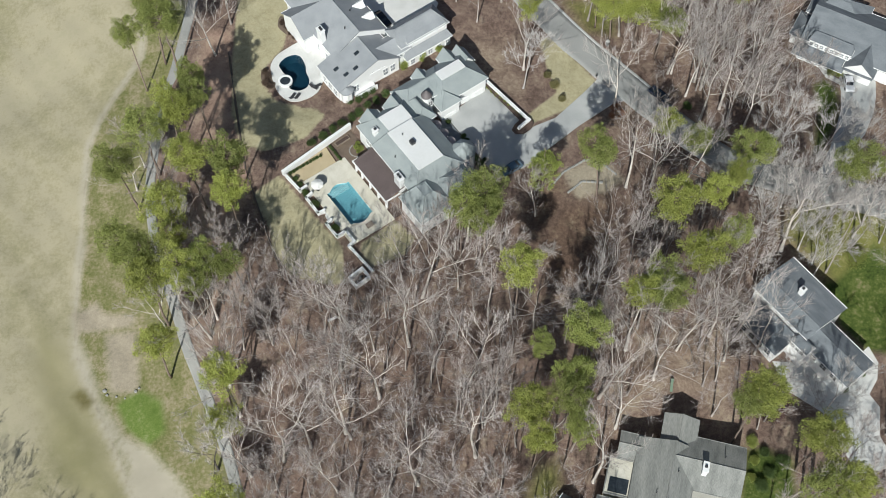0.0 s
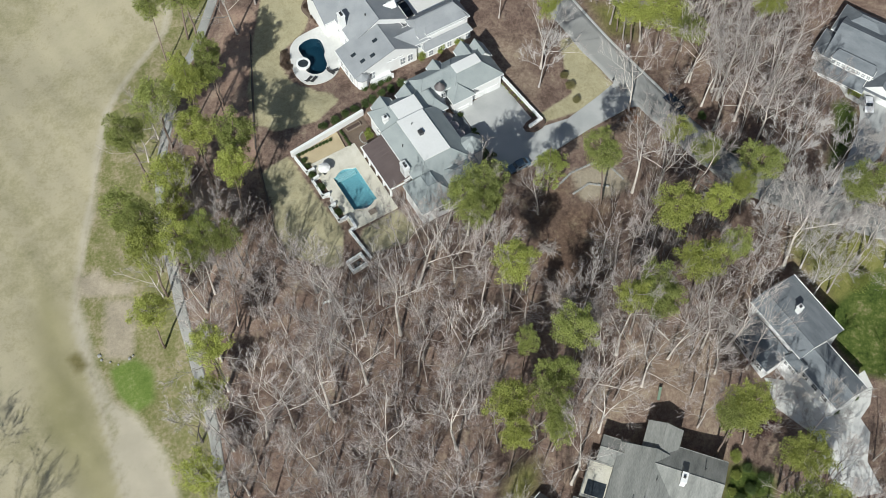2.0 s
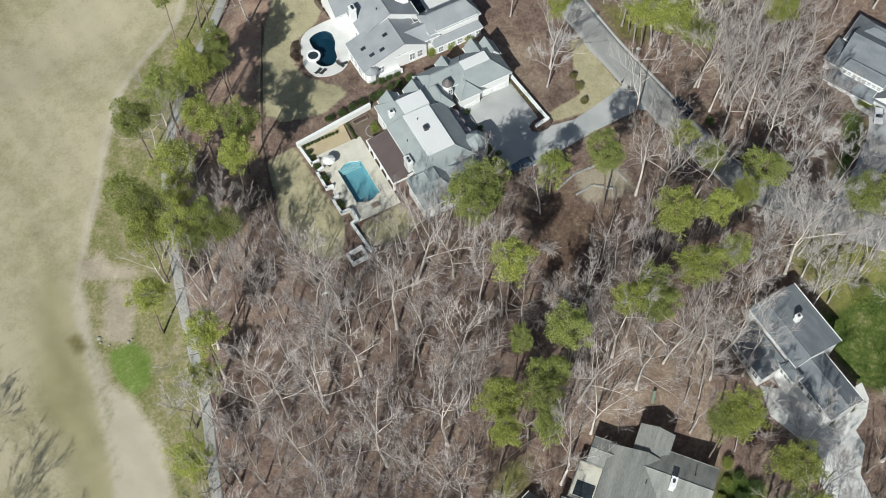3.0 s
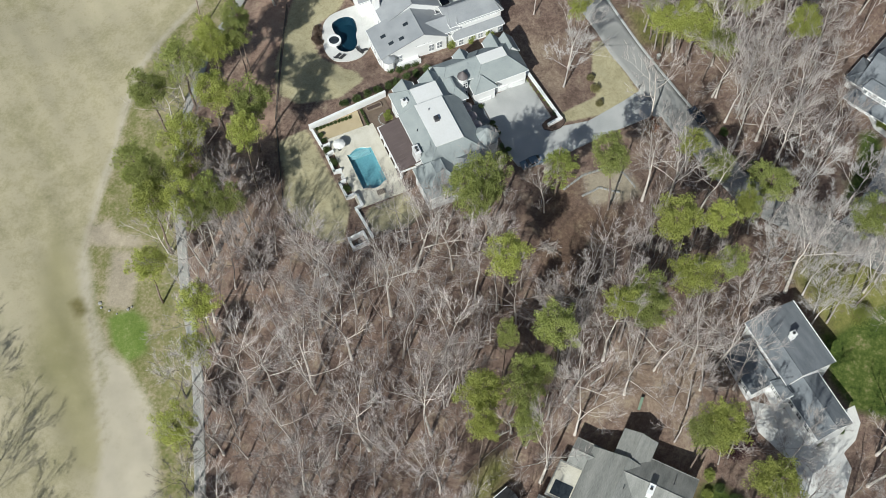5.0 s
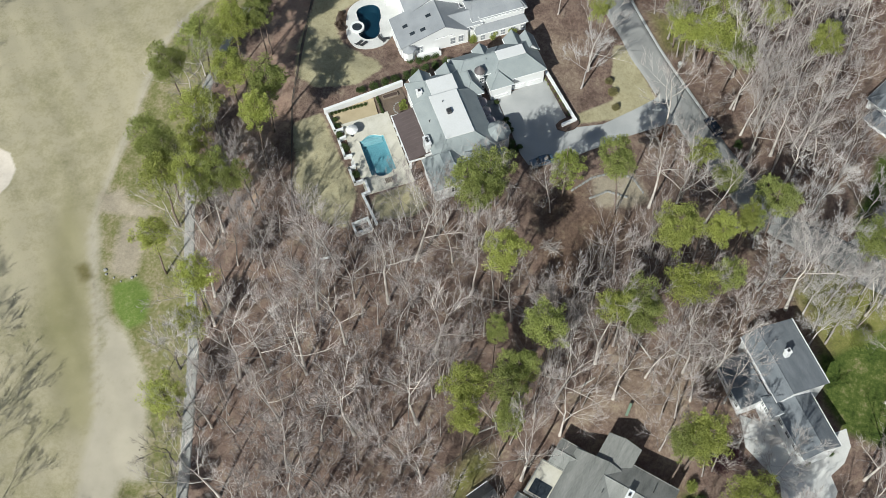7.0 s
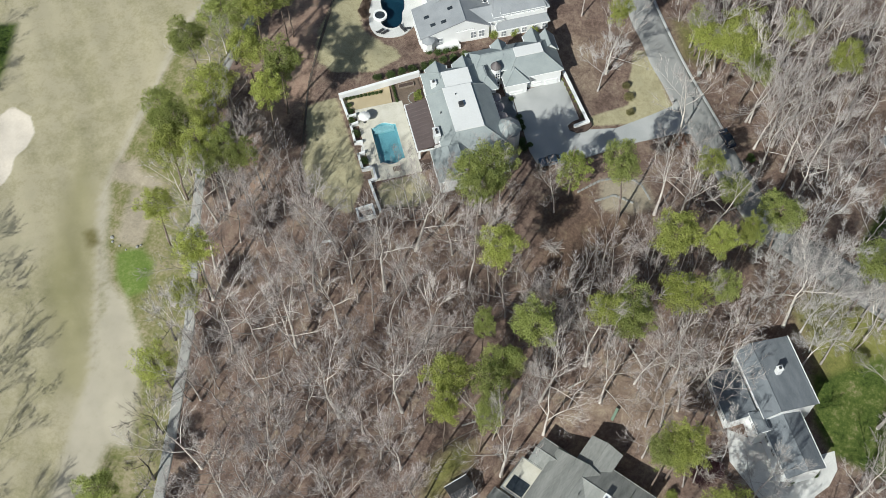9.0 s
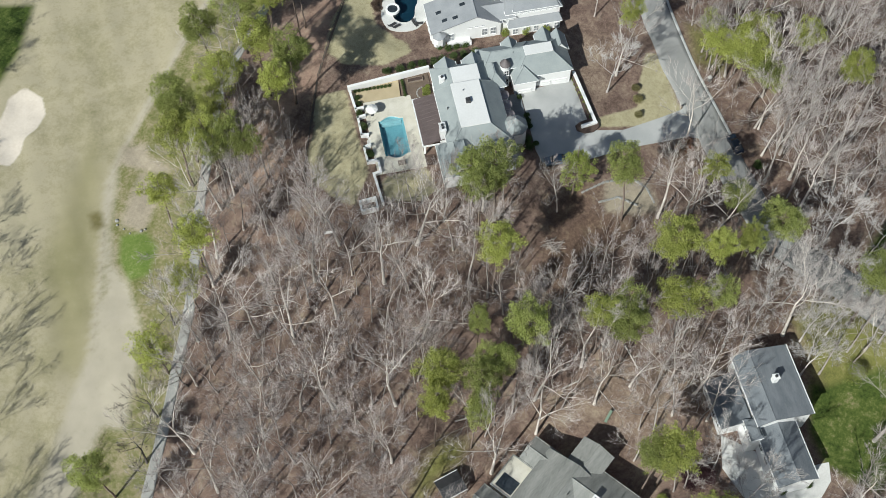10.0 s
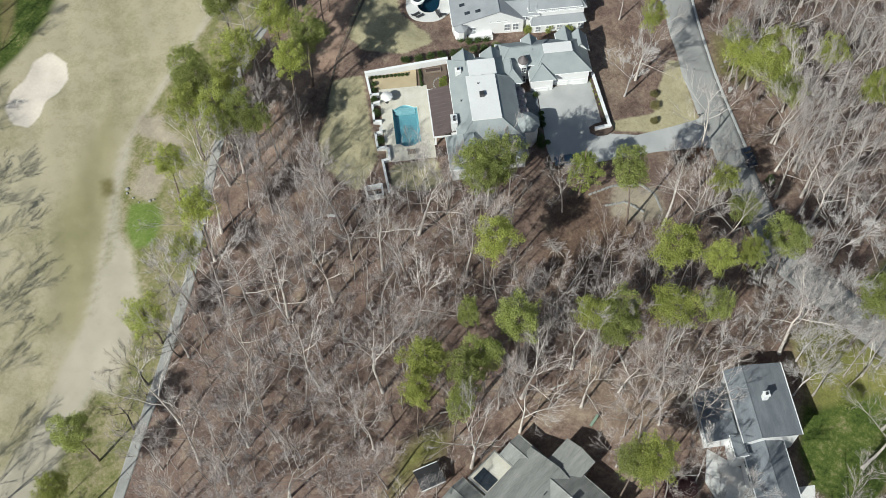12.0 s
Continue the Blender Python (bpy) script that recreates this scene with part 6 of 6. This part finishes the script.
def log(a, b, r, label):
    ob = thing("fallen_log", *a, gz(*a), 0, label, "log")
    d = (b[0] - a[0], b[1] - a[1], gz(*b) - gz(*a))
    bm = bmesh.new()
    tube(bm, [(0, 0, r), (d[0] * .5, d[1] * .5, d[2] * .5 + r * 1.2), (d[0], d[1], d[2] + r * .8)], [r, r * .9, r * .7], 8)
    part("trunk", bm, bark, ob)
    for t in (.35, .6, .8):
        bm = bmesh.new()
        p = Vector(d) * t + Vector((0, 0, r))
        tube(bm, [p, p + Vector((.5 - t, t, .5))], [r * .35, r * .15], 5)
        part("branch_stub", bm, bark, ob)
    return ob


for a, b in ([(61.5, -31.6), (65.2, -34.9)], [(54, -43.5), (56.2, -41)], [(38.5, -56.5), (41.1, -54.5)]):
    log(a, b, .17, "pale fallen log lying on leaf litter")
heap = thing("brush_pile", *[(42.3, -18.2)][0], gz(*[(42.3, -18.2)][0]), 0, "pile of cut branches on a dark clearing", "brush pile")
r = random.Random(3)
for k in range(60):
    a, h = r.uniform(0, math.tau), r.uniform(.1, .9)
    c = Vector((r.uniform(-1.6, 1.6), r.uniform(-1.0, 1.0), h))
    d = Vector((math.cos(a), math.sin(a), r.uniform(-.2, .3))) * r.uniform(.6, 1.5)
    bm = bmesh.new()
    tube(bm, [c - d, c + d], [.05, .02], 4, False)
    part("stick", bm, bark_grey, heap)
slide = thing("play_slide", *[(63.3, -45.3)][0], gz(64, -48), 0, "small green slide with a dark ladder on bare ground", "slide")
bm = bmesh.new()
add_box(bm, -1.2, -.25, 0, 1.2, .25, .08, pose(0, 0, .75, 0, -24, 81), .02)
part("chute", bm, green_plastic, slide)
for sx in (.9, 1.3):
    for sy in (-.25, .25):
        q = pose(0, 0, 0, 0, 0, 81) @ Vector((sx, sy, 0))
        bar("leg", (q.x, q.y, 0), (q.x, q.y, 1.2), .04, dark_metal, slide)
bench = thing("bench", *[(1.7, -31.7)][0], gz(*[(1.6, -31.5)][0]), 30, "small white bench at the edge of the woods", "bench")
for k in range(3):
    box("slat", (-.9, -.25 + k * .18, .42, .9, -.1 + k * .18, .47), white_paint, bench)
for sx in (-.7, .7):
    box("leg", (sx - .05, -.22, 0, sx + .05, .24, .42), white_paint, bench)
r = random.Random(9)
for i, (x, y) in enumerate([(-40.6, -42.9), (-38.8, -43.3), (-37.1, -43.7), (-41.2, -42), (-35.2, -42.5), (-34.6, -41.9)]):
    bm = bmesh.new()
    bmesh.ops.create_icosphere(bm, subdivisions=2, radius=r.uniform(.2, .42))
    for v in bm.verts:
        v.co *= 1 + .35 * noise.noise(v.co * 2.1 + Vector((i, 0, 0)))
        v.co.z *= .6
    me = bpy.data.meshes.new("boulder")
    bm.to_mesh(me)
    bm.free()
    me.materials.append(path_grey)
    ob = tagged(new("boulder", me), "pale weathered boulder at the fairway's edge", "boulder", "boulders by the fairway")
    ob.matrix_basis = pose(x, y, gz(x, y) + .12, 0, 0, r.uniform(0, 360))
for pts_ in ([(43.1, -4.6), (46.5, -0.2), (51.1, 2.8), (54.3, 2.0), (57.0, -1.0)], [(46.9, -5.3), (50.0, -2.5), (54.1, -2.8)]):
    edge = thing("stone_edging", *pts_[0], 0, 0, "curved pale stone edging round a bare terrace", "edging", "terrace edgings")
    for p, q in zip(pts_, pts_[1:]):
        n = max(2, int(math.dist(p, q) / .8))
        for k in range(n):
            x, y = p[0] + (q[0] - p[0]) * (k + .5) / n, p[1] + (q[1] - p[1]) * (k + .5) / n
            m = pose(x - pts_[0][0], y - pts_[0][1], gz(x, y), 0, 0, math.degrees(math.atan2(q[1] - p[1], q[0] - p[0])) + r.uniform(-9, 9))
            box("stone", (-.36, -.2, -.15, .36, .2, r.uniform(.2, .32)), path_grey, edge, "", .05, m)
post = thing("mailbox", 54.8, 23.4, gz(54.8, 23.4), 40, "dark mailbox on a timber post beside the lane", "mailbox")
box("post", (-.06, -.06, -.2, .06, .06, 1.05), timber, post)
box("letter_box", (-.28, -.13, 1.05, .28, .13, 1.32), dark_metal, post, "", .05)

pier = thing("stone_pier", 57.9, 32.4, gz(57.9, 32.4), 40, "short pale stone pier with a cap beside the lane", "pier")
box("shaft", (-.3, -.3, -.2, .3, .3, 1.2), path_grey, pier, "", .03)
box("cap", (-.38, -.38, 1.2, .38, .38, 1.32), pale_concrete, pier, "pale stone cap", .03)

steps = thing("garden_steps", 0, 0, 0, 35, "pale stone steps down from the pool terrace", "steps")
for k in range(4):
    box("step", (-5.6 - .42 * k, -9.4, -.9, -5.2 - .42 * k, -7.2, .06 - .16 * (k + 1)), pale_concrete, steps, "", .02)
for k, (u, v) in enumerate(((-8.9, -23.6), (-8.0, -23.2), (-7.3, -23.8))):
    pump = thing("pool_pump", *turned((u, v)), gz(*turned((u, v))), 35 + 20 * k, "dark pool pump and filter in a walled yard", "pump", "pool pumps")
    bm = bmesh.new()
    bmesh.ops.create_cone(bm, cap_ends=True, segments=14, radius1=.3, radius2=.24, depth=.8, matrix=Matrix.Translation((0, 0, .4)))
    part("filter_tank", bm, dark_metal if k != 1 else path_grey, pump)
    box("motor", (.25, -.15, 0, .8, .15, .35), dark_metal, pump, "", .05)
